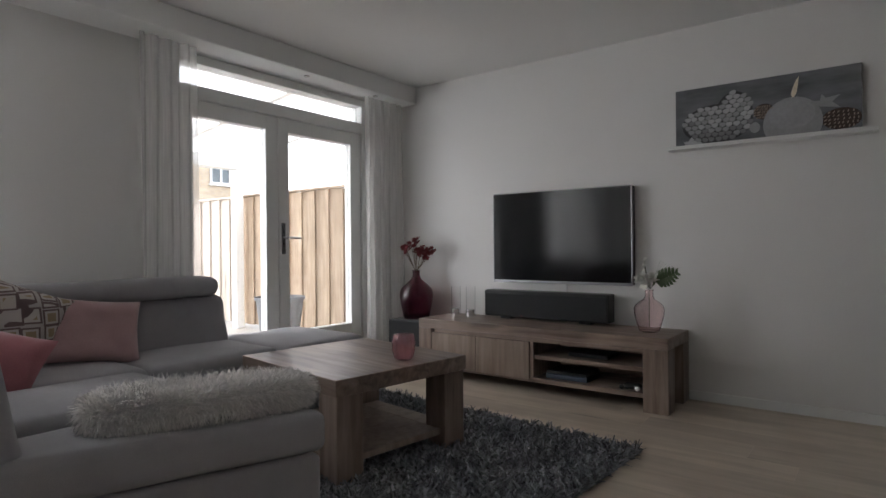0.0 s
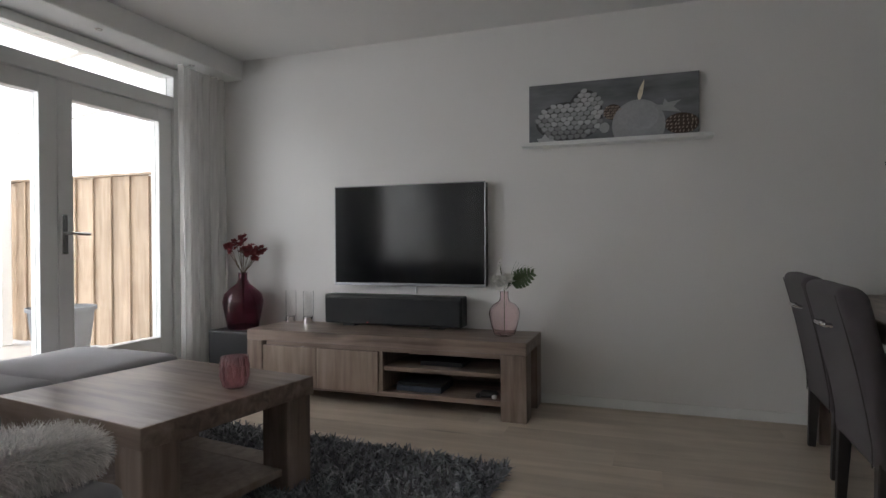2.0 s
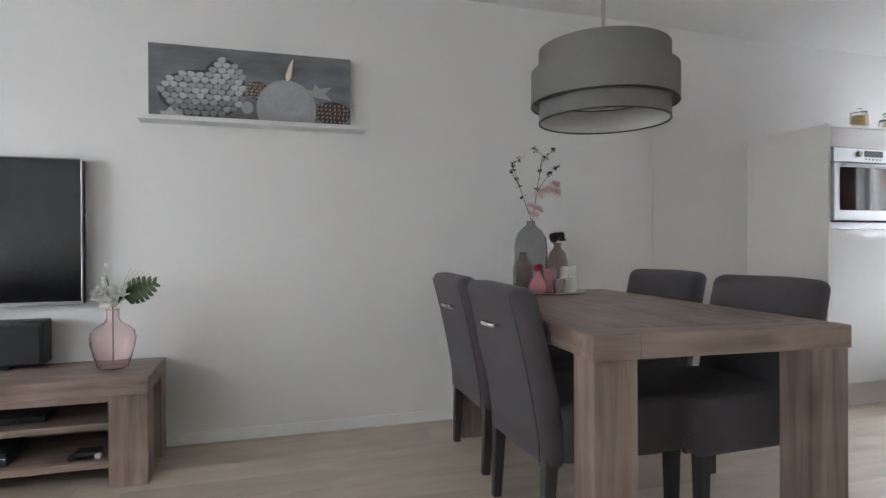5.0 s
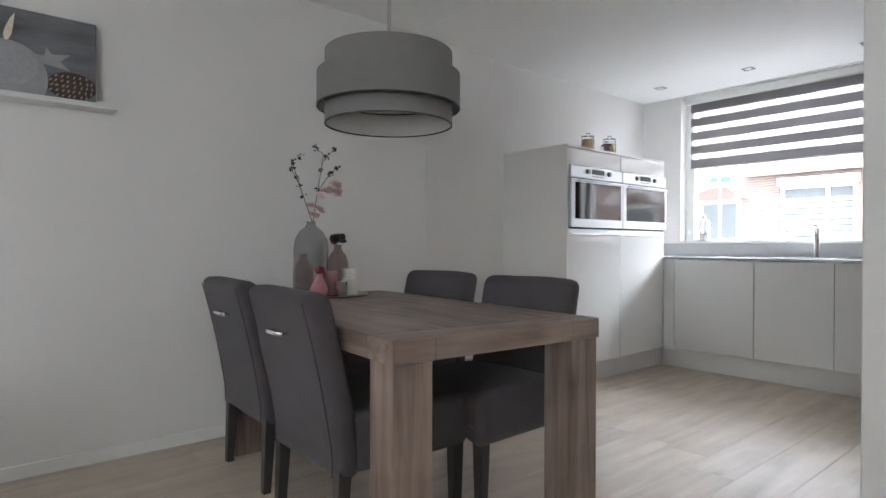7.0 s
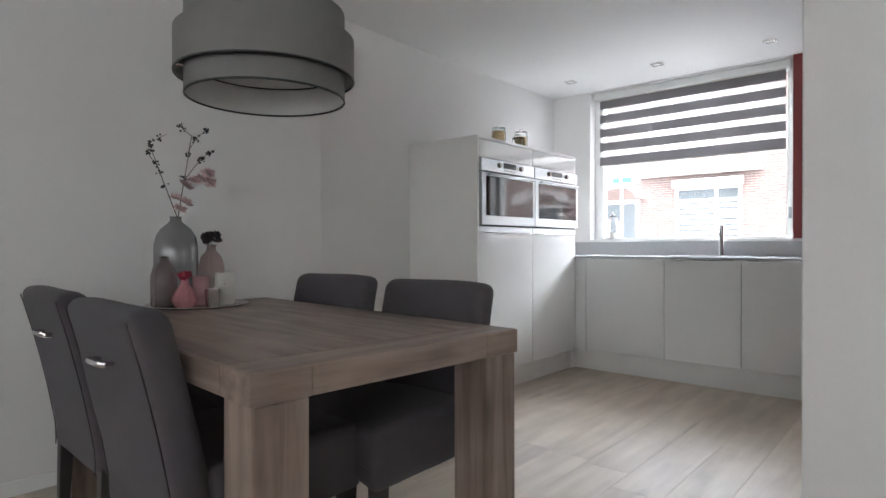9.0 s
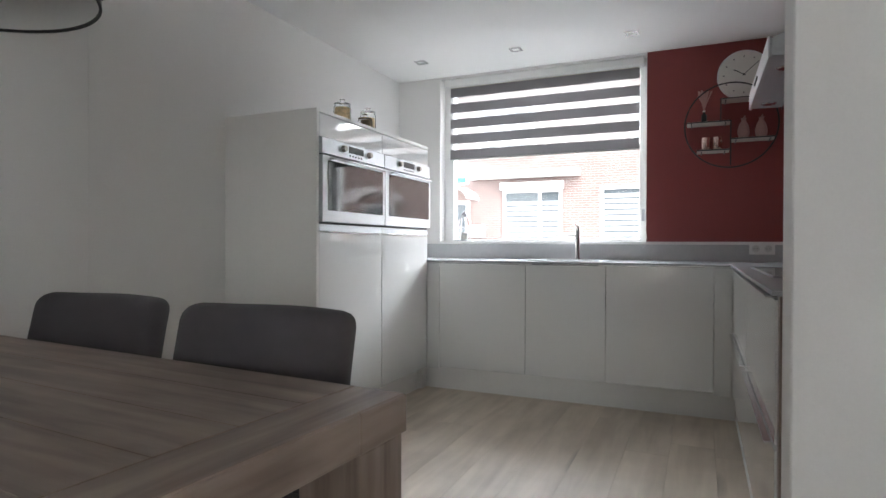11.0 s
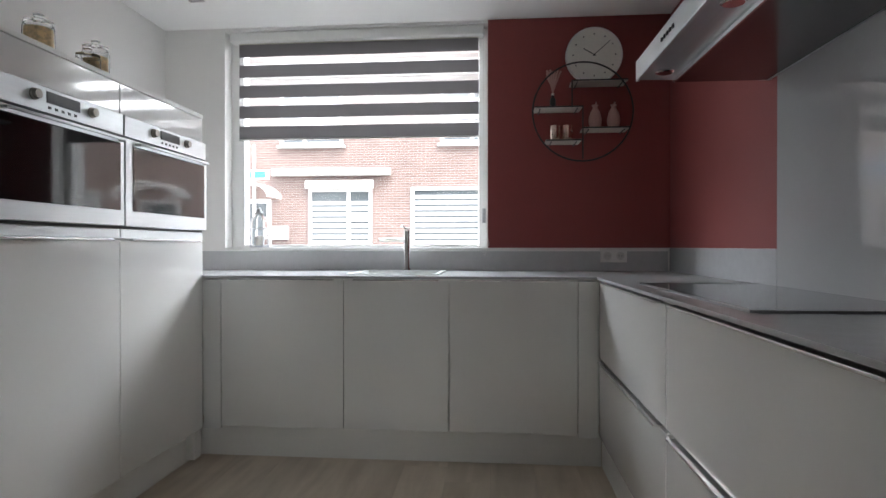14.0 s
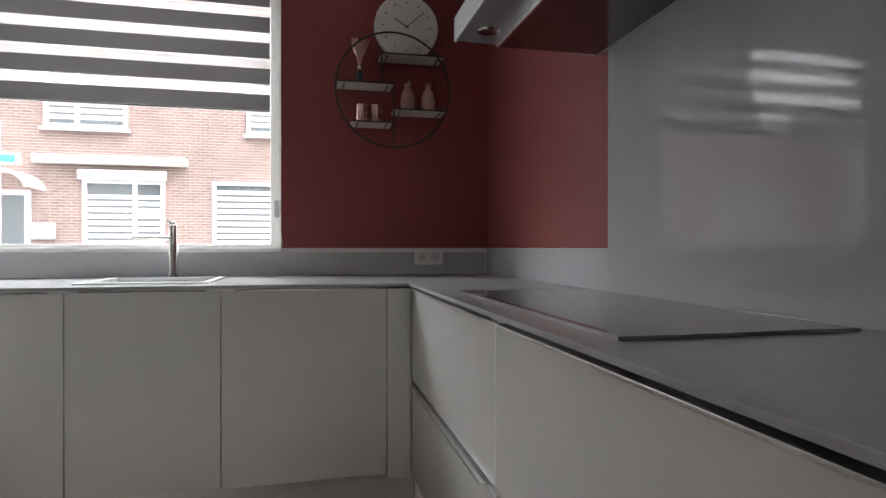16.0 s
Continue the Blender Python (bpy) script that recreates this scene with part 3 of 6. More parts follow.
# ---------------- dining corner ----------------
def dining_table():
    x0, x1, y0, y1, h, a0 = 0.524, 1.430, 2.65, 4.26, 0.767, 0.074
    t = thing("dining_table", ((x0 + x1) / 2, y0, 0), "heavy acacia wood dining table with square block legs", "table")
    for k in range(6):
        xa, xb = x0 + 0.003 + (x1 - x0 - 0.006) * k / 6, x0 + 0.003 + (x1 - x0 - 0.006) * (k + 1) / 6
        part("tabletop_plank", box(xa, xb - 0.0006, y0 + 0.122, y1 - 0.122, h - 0.04, h, r=0.0012, seg=1), M_ACACIA_Y, t)
    for a in (y0 + 0.003, y1 - 0.1215):
        part("tabletop_end", box(x0 + 0.003, x1 - 0.003, a, a + 0.1185, h - 0.04, h, r=0.003), M_ACACIA, t)
    for a in (x0, x1 - 0.035):
        part("apron", box(a, a + 0.035, y0 + 0.15, y1 - 0.15, h - a0, h - 0.003, r=0.003), M_ACACIA_Y, t)
    for b in (y0, y1 - 0.035):
        part("apron", box(x0 + 0.15, x1 - 0.15, b, b + 0.035, h - a0, h - 0.003, r=0.003), M_ACACIA, t)
    for a in (x0, x1 - 0.15):
        for b in (y0, y1 - 0.15):
            part("corner_block", box(a - 0.0005, a + 0.1495, b - 0.0005, b + 0.1495, h - a0, h - 0.002, r=0.003), M_ACACIA, t)
            part("leg", box(a + 0.006, a + 0.144, b + 0.006, b + 0.144, 0, h - a0 - 0.001, r=0.005), M_ACACIA_Z, t)
    t.matrix_basis = pose((x0 + x1) / 2, y0, 0, 0, 0, -3.8)
    return t


def dining_chair(x, y, turn):
    """An upholstered high-back chair that faces +x before its turn."""
    t = thing("dining_chair", (0, 0, 0), "dark grey upholstered dining chair with a handle on its back", "chair", "chairs round the dining table")
    w = 0.263

    def lean(z):
        k = max(0.0, z - 0.36)
        return -0.145 * k - 0.135 * k * k
    seat = pillowed(-0.17, 0.32, -w, w, 0.29, 0.49, r=0.03, crown=0.015, seed=9)
    for v in seat.verts:
        if v.co.z < 0.36:
            v.co.z += 0.05 * math.cos(min(1, abs(v.co.y) / w) * math.pi / 2) * (1 if v.co.x > 0.25 else 0.3)
    part("seat", seat, M_CHAIR, t, smooth=True)
    back = pillowed(-0.235, -0.14, -w, w, 0.275, 0.886, r=0.04, crown=0.008, seed=11, n=12)
    for v in back.verts:
        v.co.x += lean(v.co.z)
    part("backrest", back, M_CHAIR, t, smooth=True)
    for sy in (-1, 1):
        part("seam", tube([(-0.2352 + lean(z), sy * (w - 0.036), z) for z in [0.29 + 0.57 * k / 14 for k in range(15)]], 0.0022, 5), M_CHAIRLEG, t)
    hx = -0.235 + lean(0.74)
    part("handle", tube([(hx + 0.01, -0.05, 0.735), (hx - 0.02, -0.05, 0.738), (hx - 0.028, -0.042, 0.74), (hx - 0.028, 0.042, 0.74), (hx - 0.02, 0.05, 0.738), (hx + 0.01, 0.05, 0.735)], 0.009, 8), M_CHROME, t, "chrome bar handle", smooth=True)
    for lx, splay in ((-0.20, -0.015), (0.275, 0.0)):
        for sy in (-1, 1):
            bm = box(lx - 0.024, lx + 0.024, sy * 0.23 - 0.024, sy * 0.23 + 0.024, 0, 0.315, r=0.004)
            for v in bm.verts:
                k = 1 - v.co.z / 0.315
                v.co.x = lx + (v.co.x - lx) * (1 - 0.3 * k) + splay * k
                v.co.y = sy * 0.23 + (v.co.y - sy * 0.23) * (1 - 0.3 * k)
            part("leg", bm, M_CHAIRLEG, t)
    t.matrix_basis = pose(x, y, 0, 0, 0, turn)
    return t


def pendant_lamp(x, y, z0):
    """Three fabric drums, the middle one wider."""
    t = thing("pendant_lamp", (x, y, z0), "grey fabric pendant lamp of three stacked drum shades", "lamp")

    def drum(r, a, b):
        return lathe([(r, a), (r, b), (r - 0.004, b), (r - 0.004, a), (r, a)], (x, y, z0), 64)
    part("lower_shade", drum(0.287, 0.0, 0.145), M_SHADE, t, smooth=True)
    part("middle_shade", drum(0.322, 0.075, 0.225), M_SHADE, t, smooth=True)
    part("upper_shade", drum(0.287, 0.20, 0.322), M_SHADE, t, smooth=True)
    part("lining", lathe([(0.2825, 0.003), (0.2825, 0.318)], (x, y, z0), 64), M_SHADEIN, t, "white inner lining", smooth=True)
    part("lining", lathe([(0.3175, 0.078), (0.3175, 0.22), (0.288, 0.222)], (x, y, z0), 64), M_SHADEIN, t, smooth=True)
    part("diffuser", lathe([(0.0, 0.112), (0.275, 0.112), (0.275, 0.118), (0.0, 0.118)], (x, y, z0), 48), M_SHADEIN, t, "white round diffuser")
    part("diffuser_rim", lathe([(0.279, 0.108), (0.282, 0.108), (0.282, 0.117), (0.2755, 0.117), (0.2755, 0.108), (0.279, 0.108)], (x, y, z0), 48), M_BLACK, t)
    for r, a in ((0.287, 0.0), (0.322, 0.075)):
        part("trim_ring", lathe([(r + 0.001, a - 0.003), (r + 0.001, a + 0.003), (r - 0.005, a + 0.003), (r - 0.005, a - 0.003), (r + 0.001, a - 0.003)], (x, y, z0), 64), M_BLACK, t)
    for k in range(3):
        a = 2.1 * k + 0.7
        c, s = math.cos(a), math.sin(a)
        part("spacer", tube([(x + 0.286 * c, y + 0.286 * s, z0 + 0.085), (x + 0.319 * c, y + 0.319 * s, z0 + 0.085)], 0.006), M_CHROME, t)
    part("rod", tube([(x, y, z0 + 0.12), (x, y, CZ - 0.02)], 0.009), M_ALU, t, "brushed metal rod")
    part("ceiling_cup", lathe([(0.05, 0), (0.05, 0.02), (0.0, 0.02)], (x, y, CZ - 0.0205), 32), M_ALU, t)
    return t


def television():
    t = thing("television", (-1.79, 4.47, 0.74), "flat black television hung on the wall", "television")
    x0, x1, z0, z1 = -2.343, -1.216, 0.752, 1.454
    part("housing", box(x0, x1, 4.432, 4.499, z0, z1, r=0.006), M_BLACK, t)
    part("bezel", boxes((x0 - 0.003, x0 + 0.003, 4.425, 4.440, z0, z1), (x1 - 0.003, x1 + 0.003, 4.425, 4.440, z0, z1), (x0, x1, 4.425, 4.440, z1 - 0.003, z1 + 0.003), (x0, x1, 4.422, 4.440, z0 - 0.004, z0 + 0.016), r=0.002), M_BEZEL, t, "thin silver bezel")
    part("screen", box(x0 + 0.003, x1 - 0.003, 4.428, 4.434, z0 + 0.016, z1 - 0.003), M_SCREEN, t, "glossy black screen")
    return t


tv_stand()
television()
coffee_table()
sofa()
shaggy_rug()
dining_table()
CH = dining_chair(0.742, 3.20, -1.5)
copy_thing(CH, pose(0.795, 3.88, 0, 0, 0, -2))
copy_thing(CH, pose(1.335, 3.125, 0, 0, 0, 182.5))
copy_thing(CH, pose(1.385, 3.825, 0, 0, 0, 183))
pendant_lamp(1.09, 3.51, 1.58)

# ---------------- kitchen ----------------
M_KNOB = material("dull_metal", (0.30, 0.28, 0.25), 0.4, 1.0, vary=0.05)
def tall_cabinet(x0, x1):
    yf, yb, top = 3.935, KY - 0.002, 1.765
    t = thing("oven_cabinet", ((x0 + x1) / 2, (yf + yb) / 2, 0), "tall white gloss cabinet with a built-in oven", "cabinet", "tall oven cabinets")
    part("body", box(x0, x1, yf + 0.022, yb, 0.15, top - 0.02), M_MATTW, t)
    part("plinth", box(x0, x1, yf + 0.05, yf + 0.066, 0, 0.149), M_MATTW, t)
    part("top_flap", box(x0 + 0.002, x1 - 0.002, yf, yf + 0.02, 1.622, top - 0.022, r=0.002), M_GLOSS, t)
    part("door", box(x0 + 0.002, x1 - 0.002, yf, yf + 0.02, 0.155, 1.112, r=0.002), M_GLOSS, t)
    part("handle", box(x0 + 0.06, x1 - 0.06, yf - 0.018, yf + 0.002, 1.113, 1.119, r=0.001), M_ALU, t, "slim aluminium edge grip")
    part("cover_strip", box(x0 + 0.002, x1 - 0.002, yf, yf + 0.02, 1.122, 1.158, r=0.002), M_STEEL, t)
    part("oven_case", box(x0 + 0.002, x1 - 0.002, yf + 0.003, yf + 0.02, 1.160, 1.620), M_BLACK, t)
    part("control_panel", box(x0 + 0.004, x1 - 0.004, yf - 0.018, yf + 0.0025, 1.532, 1.616, r=0.002), M_STEEL, t, "stainless steel control panel")
    part("oven_door", box(x0 + 0.004, x1 - 0.004, yf - 0.022, yf + 0.0025, 1.170, 1.524, r=0.003), M_STEEL, t)
    part("oven_window", box(x0 + 0.048, x1 - 0.03, yf - 0.0245, yf - 0.0225, 1.232, 1.498, r=0.001), M_BGLASS, t, "dark glass oven window")
    part("oven_handle", tube([(x0 + 0.07, yf - 0.022, 1.508), (x0 + 0.07, yf - 0.046, 1.508), (x0 + 0.085, yf - 0.052, 1.508), (x1 - 0.05, yf - 0.052, 1.508), (x1 - 0.035, yf - 0.046, 1.508), (x1 - 0.035, yf - 0.022, 1.508)], 0.0065), M_STEEL, t, smooth=True)
    part("display", box(x0 + 0.255, x0 + 0.41, yf - 0.0205, yf - 0.0185, 1.566, 1.604), M_BLACK, t, "black oven display")
    for kx in (0.20, 0.47):
        bm = lathe([(0.0, 0.0), (0.019, 0.0), (0.019, 0.006), (0.0165, 0.008), (0.0155, 0.020), (0.0, 0.021)], (0, 0, 0), 20)
        bmesh.ops.transform(bm, matrix=pose(x0 + kx, yf - 0.0185, 1.581, 90), verts=bm.verts)
        part("knob", bm, M_KNOB, t, "dull metal knob", smooth=True)
    for i in range(5):
        part("button", box(x0 + 0.262 + 0.03 * i, x0 + 0.274 + 0.03 * i, yf - 0.0205, yf - 0.0185, 1.546, 1.555), M_BLACK, t)
    return t


tall_cabinet(2.952, 3.612)
tall_cabinet(3.613, 4.2785)
single("cabinet_side_panel", box(2.930, 2.951, 3.933, KY - 0.002, 0.0, 1.765, r=0.002), M_MATTW, (2.94, 4.25, 0.0), "white end panel of the tall cabinets", "cabinet panel")
single("cabinet_top_panel", box(2.952, 4.2785, 3.933, KY - 0.002, 1.7455, 1.765, r=0.002), M_MATTW, (3.6, 4.25, 1.7455), "white top board of the tall cabinets", "cabinet panel")


def base_unit(y0, y1):
    t = thing("base_cabinet", (4.6, (y0 + y1) / 2, 0), "white gloss base cabinet with an aluminium edge grip", "cabinet", "base cabinets under the window")
    part("body", box(4.302, 4.98, y0, y1, 0.16, 0.925), M_MATTW, t)
    part("door", box(4.280, 4.300, y0 + 0.002, y1 - 0.002, 0.166, 0.917, r=0.002), M_GLOSS, t)
    part("handle", box(4.266, 4.290, y0 + 0.05, y1 - 0.05, 0.918, 0.9225), M_ALU, t, "slim aluminium edge grip")
    return t


for a, b in ((3.197, 3.84), (2.663, 3.196), (2.03, 2.662)):
    base_unit(a, b)
single("corner_filler", box(4.280, 4.300, 3.842, 3.934, 0.15, 0.917, r=0.001), M_GLOSS, (4.29, 3.89, 0.15), "white filler strip in the cabinet corner", "cabinet panel")
single("corner_filler", box(4.280, 4.300, 1.932, 2.028, 0.15, 0.917, r=0.001), M_GLOSS, (4.29, 1.98, 0.15), "white filler strip in the cabinet corner", "cabinet panel")
single("plinth_board", box(4.325, 4.342, 1.91, 3.98, 0.0, 0.158), M_MATTW, (4.33, 2.98, 0.0), "white plinth board under the base cabinets", "plinth")
single("plinth_board", box(2.12, 4.325, 1.895, 1.908, 0.0, 0.158), M_MATTW, (3.2, 1.90, 0.0), "white plinth board under the drawers", "plinth")
single("plinth_post", box(4.20, 4.268, 3.94, 3.984, 0.012, 0.150, r=0.002), M_MATTW, (4.23, 3.96, 0.012), "short white plinth end in the corner", "plinth")


def drawer_unit(x0, x1):
    t = thing("drawer_cabinet", ((x0 + x1) / 2, 1.65, 0), "white gloss drawer cabinet with aluminium edge grips", "cabinet", "drawer cabinets")
    part("body", box(x0, x1, 1.385, 1.908, 0.16, 0.925), M_MATTW, t)
    for z0, z1 in ((0.166, 0.530), (0.546, 0.915)):
        d = part("drawer_front", box(x0 + 0.002, x1 - 0.002, 1.910, 1.930, z0, z1, r=0.002), M_GLOSS, t)
        part("handle", box(x0 + 0.06, x1 - 0.06, 1.918, 1.95, z1 + 0.001, z1 + 0.007, r=0.001), M_ALU, d, "slim aluminium edge grip")
    return t


drawer_unit(3.18, 4.2785)
drawer_unit(2.12, 3.178)
single("end_panel", box(2.085, 2.118, 1.385, 1.925, 0.0, 0.926, r=0.002), M_ACACIA_Z, (2.1, 1.65, 0.0), "brown wood end panel beside the drawers", "cabinet panel")


def worktop():
    t = thing("worktop", (4.6, 2.5, 0.928), "thin grey composite worktop round the kitchen corner", "worktop")
    # the run under the window leaves the sink open
    sx0, sx1, sy0, sy1 = 4.42, 4.86, 2.74, 3.20
    for b in ((4.262, sx0, 1.9425, 3.9340), (4.2795, sx0, 3.9345, KY - 0.002), (sx1, 4.998, 1.9425, KY - 0.002), (sx0, sx1, 1.9425, sy0), (sx0, sx1, sy1, KY - 0.002)):
        part("slab", box(*b, 0.928, 0.94), M_COUNTER, t)
    part("slab", box(2.085, 4.998, 1.382, 1.942, 0.928, 0.94, r=0.001), M_COUNTER, t)
    part("upstand", boxes((4.985, 4.998, 1.40, KY - 0.002, 0.9405, 1.059), (3.668, 4.984, 1.384, 1.390, 0.9405, 1.079)), M_COUNTER, t, "grey upstand")
    return t


def sink():
    t = thing("sink", (4.64, 2.97, 0.76), "stainless steel sink set into the worktop", "sink")
    bm = boxes((4.405, 4.422, 2.725, 3.215, 0.9405, 0.946), (4.858, 4.875, 2.725, 3.215, 0.9405, 0.946), (4.422, 4.858, 2.725, 2.742, 0.9405, 0.946), (4.422, 4.858, 3.198, 3.215, 0.9405, 0.946))
    part("rim", bm, M_STEEL, t)
    part("bowl", boxes((4.424, 4.430, 2.745, 3.195, 0.78, 0.9455), (4.850, 4.856, 2.745, 3.195, 0.78, 0.9455), (4.430, 4.850, 2.745, 2.751, 0.78, 0.9455), (4.430, 4.850, 3.189, 3.195, 0.78, 0.9455), (4.430, 4.850, 2.751, 3.189, 0.776, 0.782)), M_STEEL, t)
    part("drain", lathe([(0.0, 0), (0.04, 0), (0.04, 0.004), (0.0, 0.003)], (4.64, 2.97, 0.7825), 24), M_CHROME, t)
    return t


def tap():
    t = thing("kitchen_tap", (4.93, 2.97, 0.94), "chrome single-lever kitchen tap", "tap")
    part("column", lathe([(0.026, 0), (0.026, 0.012), (0.020, 0.02), (0.020, 0.245), (0.0, 0.247)], (4.93, 2.97, 0.9405), 24), M_CHROME, t, smooth=True)
    part("spout", tube([(4.93, 2.985, 1.125), (4.90, 3.04, 1.13), (4.86, 3.13, 1.125)], 0.011), M_CHROME, t, smooth=True)
    part("lever", box(4.915, 4.945, 2.955, 2.985, 1.19, 1.205, r=0.004), M_CHROME, t)
    part("lever_arm", tube([(4.93, 2.97, 1.20), (4.91, 3.0, 1.215)], 0.005), M_CHROME, t)
    return t


M_HOODP = material("dark_polished_steel", (0.16, 0.155, 0.155), 0.16, 1.0, vary=0.03)


def cooker_hood():
    x0, x1, y0, y1, z0, z1 = 2.84, 3.735, 1.386, 1.875, 1.735, 1.80
    t = thing("cooker_hood", ((x0 + x1) / 2, 1.6, z0), "slanted stainless steel cooker hood on the wall", "cooker hood")
    bm = box(x0, x1, y0, y1, z0, z1)
    for v in bm.verts:
        if v.co.y > 1.6:
            v.co.z += 0.005
        else:
            v.co.z -= 0.008 if v.co.z < 1.77 else -0.20
    part("body", bm, M_STEEL, t)
    part("fascia", box(x0 - 0.002, x1 + 0.002, y1, y1 + 0.012, z0 - 0.002, z1 + 0.012, r=0.003), M_STEEL, t)
    for i in range(5):
        part("button", box(3.25 + 0.03 * i, 3.262 + 0.03 * i, y1 + 0.0125, y1 + 0.017, 1.765, 1.777), M_BLACK, t)
    part("glass_panel", box(x0 + 0.02, x1 - 0.02, y0 + 0.02, 1.742, z0 - 0.012, z0 - 0.006), M_HOODP, t, "dark steel underside panel")
    part("panel_edge", box(x0 + 0.02, x1 - 0.02, 1.745, 1.752, z0 - 0.016, z0 - 0.002), M_ALU, t)
    for cx in (3.62, 3.0):
        part("spot_ring", lathe([(0.0, -0.004), (0.028, -0.004), (0.034, 0.0), (0.034, 0.004), (0.0, 0.004)], (cx, 1.81, z0 - 0.001), 24), M_CHROME, t)
    return t


def hob():
    t = thing("induction_hob", (3.22, 1.62, 0.94), "black glass induction hob with a steel edge", "hob")
    part("glass_plate", box(2.755, 3.725, 1.425, 1.868, 0.9405, 0.946, r=0.001), M_BGLASS, t)
    part("edge_trim", boxes((2.750, 2.755, 1.420, 1.873, 0.9405, 0.947), (3.725, 3.730, 1.420, 1.873, 0.9405, 0.947), (2.755, 3.725, 1.868, 1.873, 0.9405, 0.947), (2.755, 3.725, 1.420, 1.425, 0.9405, 0.947)), M_BEZEL, t)
    return t


setting("trim_splashback", box(2.085, 3.667, 1.381, 1.389, 0.9405, KZ - 0.002), M_SPLASH, "glossy grey glass splashback behind the hob", "splashback")
worktop()
sink()
tap()
cooker_hood()
hob()

# ---------------- more materials ----------------
M_POT = material("pale_grey_pot", (0.50, 0.51, 0.53), 0.6, vary=0.08, scale=8)
M_WHITEP = material("white_plastic", (0.78, 0.78, 0.76), 0.35, vary=0.02)
M_CREAM = material("cream_wax", (0.72, 0.70, 0.64), 0.5, vary=0.04)
M_BAND = sheer("dark_blind_band", (0.24, 0.23, 0.235), 0.03)
M_BANDS = sheer("clear_blind_mesh", (0.85, 0.85, 0.84), 0.80)
M_BLINDTOP = material("cream_blind_cloth", (0.62, 0.60, 0.52), 0.8, vary=0.03)
M_PETALW = material("white_petal", (0.78, 0.77, 0.72), 0.6, vary=0.05)
M_PETALP = material("pale_pink_petal", (0.78, 0.58, 0.56), 0.6, vary=0.12, scale=20)
M_PETALR = material("dried_red_petal", (0.20, 0.025, 0.030), 0.7, vary=0.35, scale=30)
M_PETALD = material("near_black_petal", (0.025, 0.012, 0.018), 0.7, vary=0.3, scale=30)
M_BERRY = material("dark_berry", (0.035, 0.035, 0.04), 0.6, vary=0.2)
M_STEM = material("brown_stem", (0.16, 0.12, 0.08), 0.7, vary=0.2, scale=20)
M_GREENL = material("deep_green_leaf", (0.085, 0.125, 0.055), 0.45, vary=0.2, scale=20)
M_PINKCER = material("coral_pink_glass", (0.57, 0.24, 0.26), 0.12, vary=0.08, coat=0.5)
M_PINKHOLD = material("pink_textured_glass", (0.50, 0.27, 0.28), 0.15, vary=0.1, coat=0.5)
M_SILVERB = material("silver_mercury_glass", (0.66, 0.62, 0.60), 0.2, 1.0, vary=0.2, scale=30)
M_COPPER = material("copper_metal", (0.76, 0.56, 0.49), 0.18, 1.0, vary=0.1, scale=20)
M_TERRA = material("blush_stoneware", (0.50, 0.30, 0.26), 0.6, vary=0.08, scale=14)
M_SHELFW = material("whitewashed_board", (0.56, 0.52, 0.47), 0.6, vary=0.12, scale=5, stretch=(6, 1, 6))
M_GRAIN = material("dry_pasta", (0.84, 0.64, 0.36), 0.6, vary=0.35, scale=60, bump=0.6, bump_scale=90)
M_BOOK = material("dark_blue_cover", (0.06, 0.075, 0.11), 0.5, vary=0.1)
M_REDLED = material("red_indicator", (0.6, 0.02, 0.02), 0.4)
M_GLASSV = glass("clear_vessel_glass", (0.99, 0.99, 0.99), 0.0, 1.14)


def blossom(bm, c, r, rng, petals=6):
    """A ruffled flower of cupped petals."""
    ax = Vector((rng.uniform(-0.6, 0.6), rng.uniform(-1, 0.1), rng.uniform(0.1, 1))).normalized()
    s = ax.cross(Vector((0.3, 0.2, 1))).normalized()
    u = ax.cross(s)
    for ring, (pr, cup) in enumerate(((1.0, 0.25), (0.6, 0.6))):
        for k in range(petals):
            a = 2 * math.pi * (k + 0.5 * ring) / petals + rng.uniform(-0.2, 0.2)
            d = math.cos(a) * s + math.sin(a) * u
            w = ax.cross(d)
            c0 = Vector(c)
            p = [c0, c0 + r * pr * (0.55 * d + 0.42 * w) + ax * r * cup * 0.5, c0 + r * pr * d + ax * r * cup * rng.uniform(0.7, 1.2), c0 + r * pr * (0.55 * d - 0.42 * w) + ax * r * cup * 0.5]
            v = [bm.verts.new(q) for q in p]
            m = bm.verts.new(c0 + 0.6 * r * pr * d + ax * r * cup * 0.25)
            for i in range(4):
                bm.faces.new((v[i], v[(i + 1) % 4], m))
    return bm


def vessel(name, at, profile, wall, mat, label, category, group="", steps=40):
    """A hollow turned vessel: outside profile and an inner wall."""
    inner = [(max(r - wall, 0.001), z) for r, z in reversed(profile)]
    inner = [(r, max(z, profile[0][1] + wall)) for r, z in inner]
    return lathe([(0, profile[0][1])] + list(profile) + inner + [(0, profile[0][1] + wall)], at, steps)


# ---------------- living room: things ----------------
def subwoofer():
    t = thing("subwoofer", (-3.03, 4.28, 0), "black cube-shaped subwoofer beside the stand", "speaker")
    part("cabinet", box(-3.22, -2.86, 4.12, 4.46, 0.015, 0.42, r=0.006), M_BLACK, t)
    part("grille", box(-3.21, -2.87, 4.108, 4.119, 0.03, 0.41, r=0.004), M_CLOTHB, t)
    for x in (-3.19, -2.89):
        for y in (4.15, 4.43):
            part("foot", lathe([(0, 0), (0.018, 0), (0.018, 0.015), (0, 0.015)], (x, y, 0), 12), M_BLACK, t)


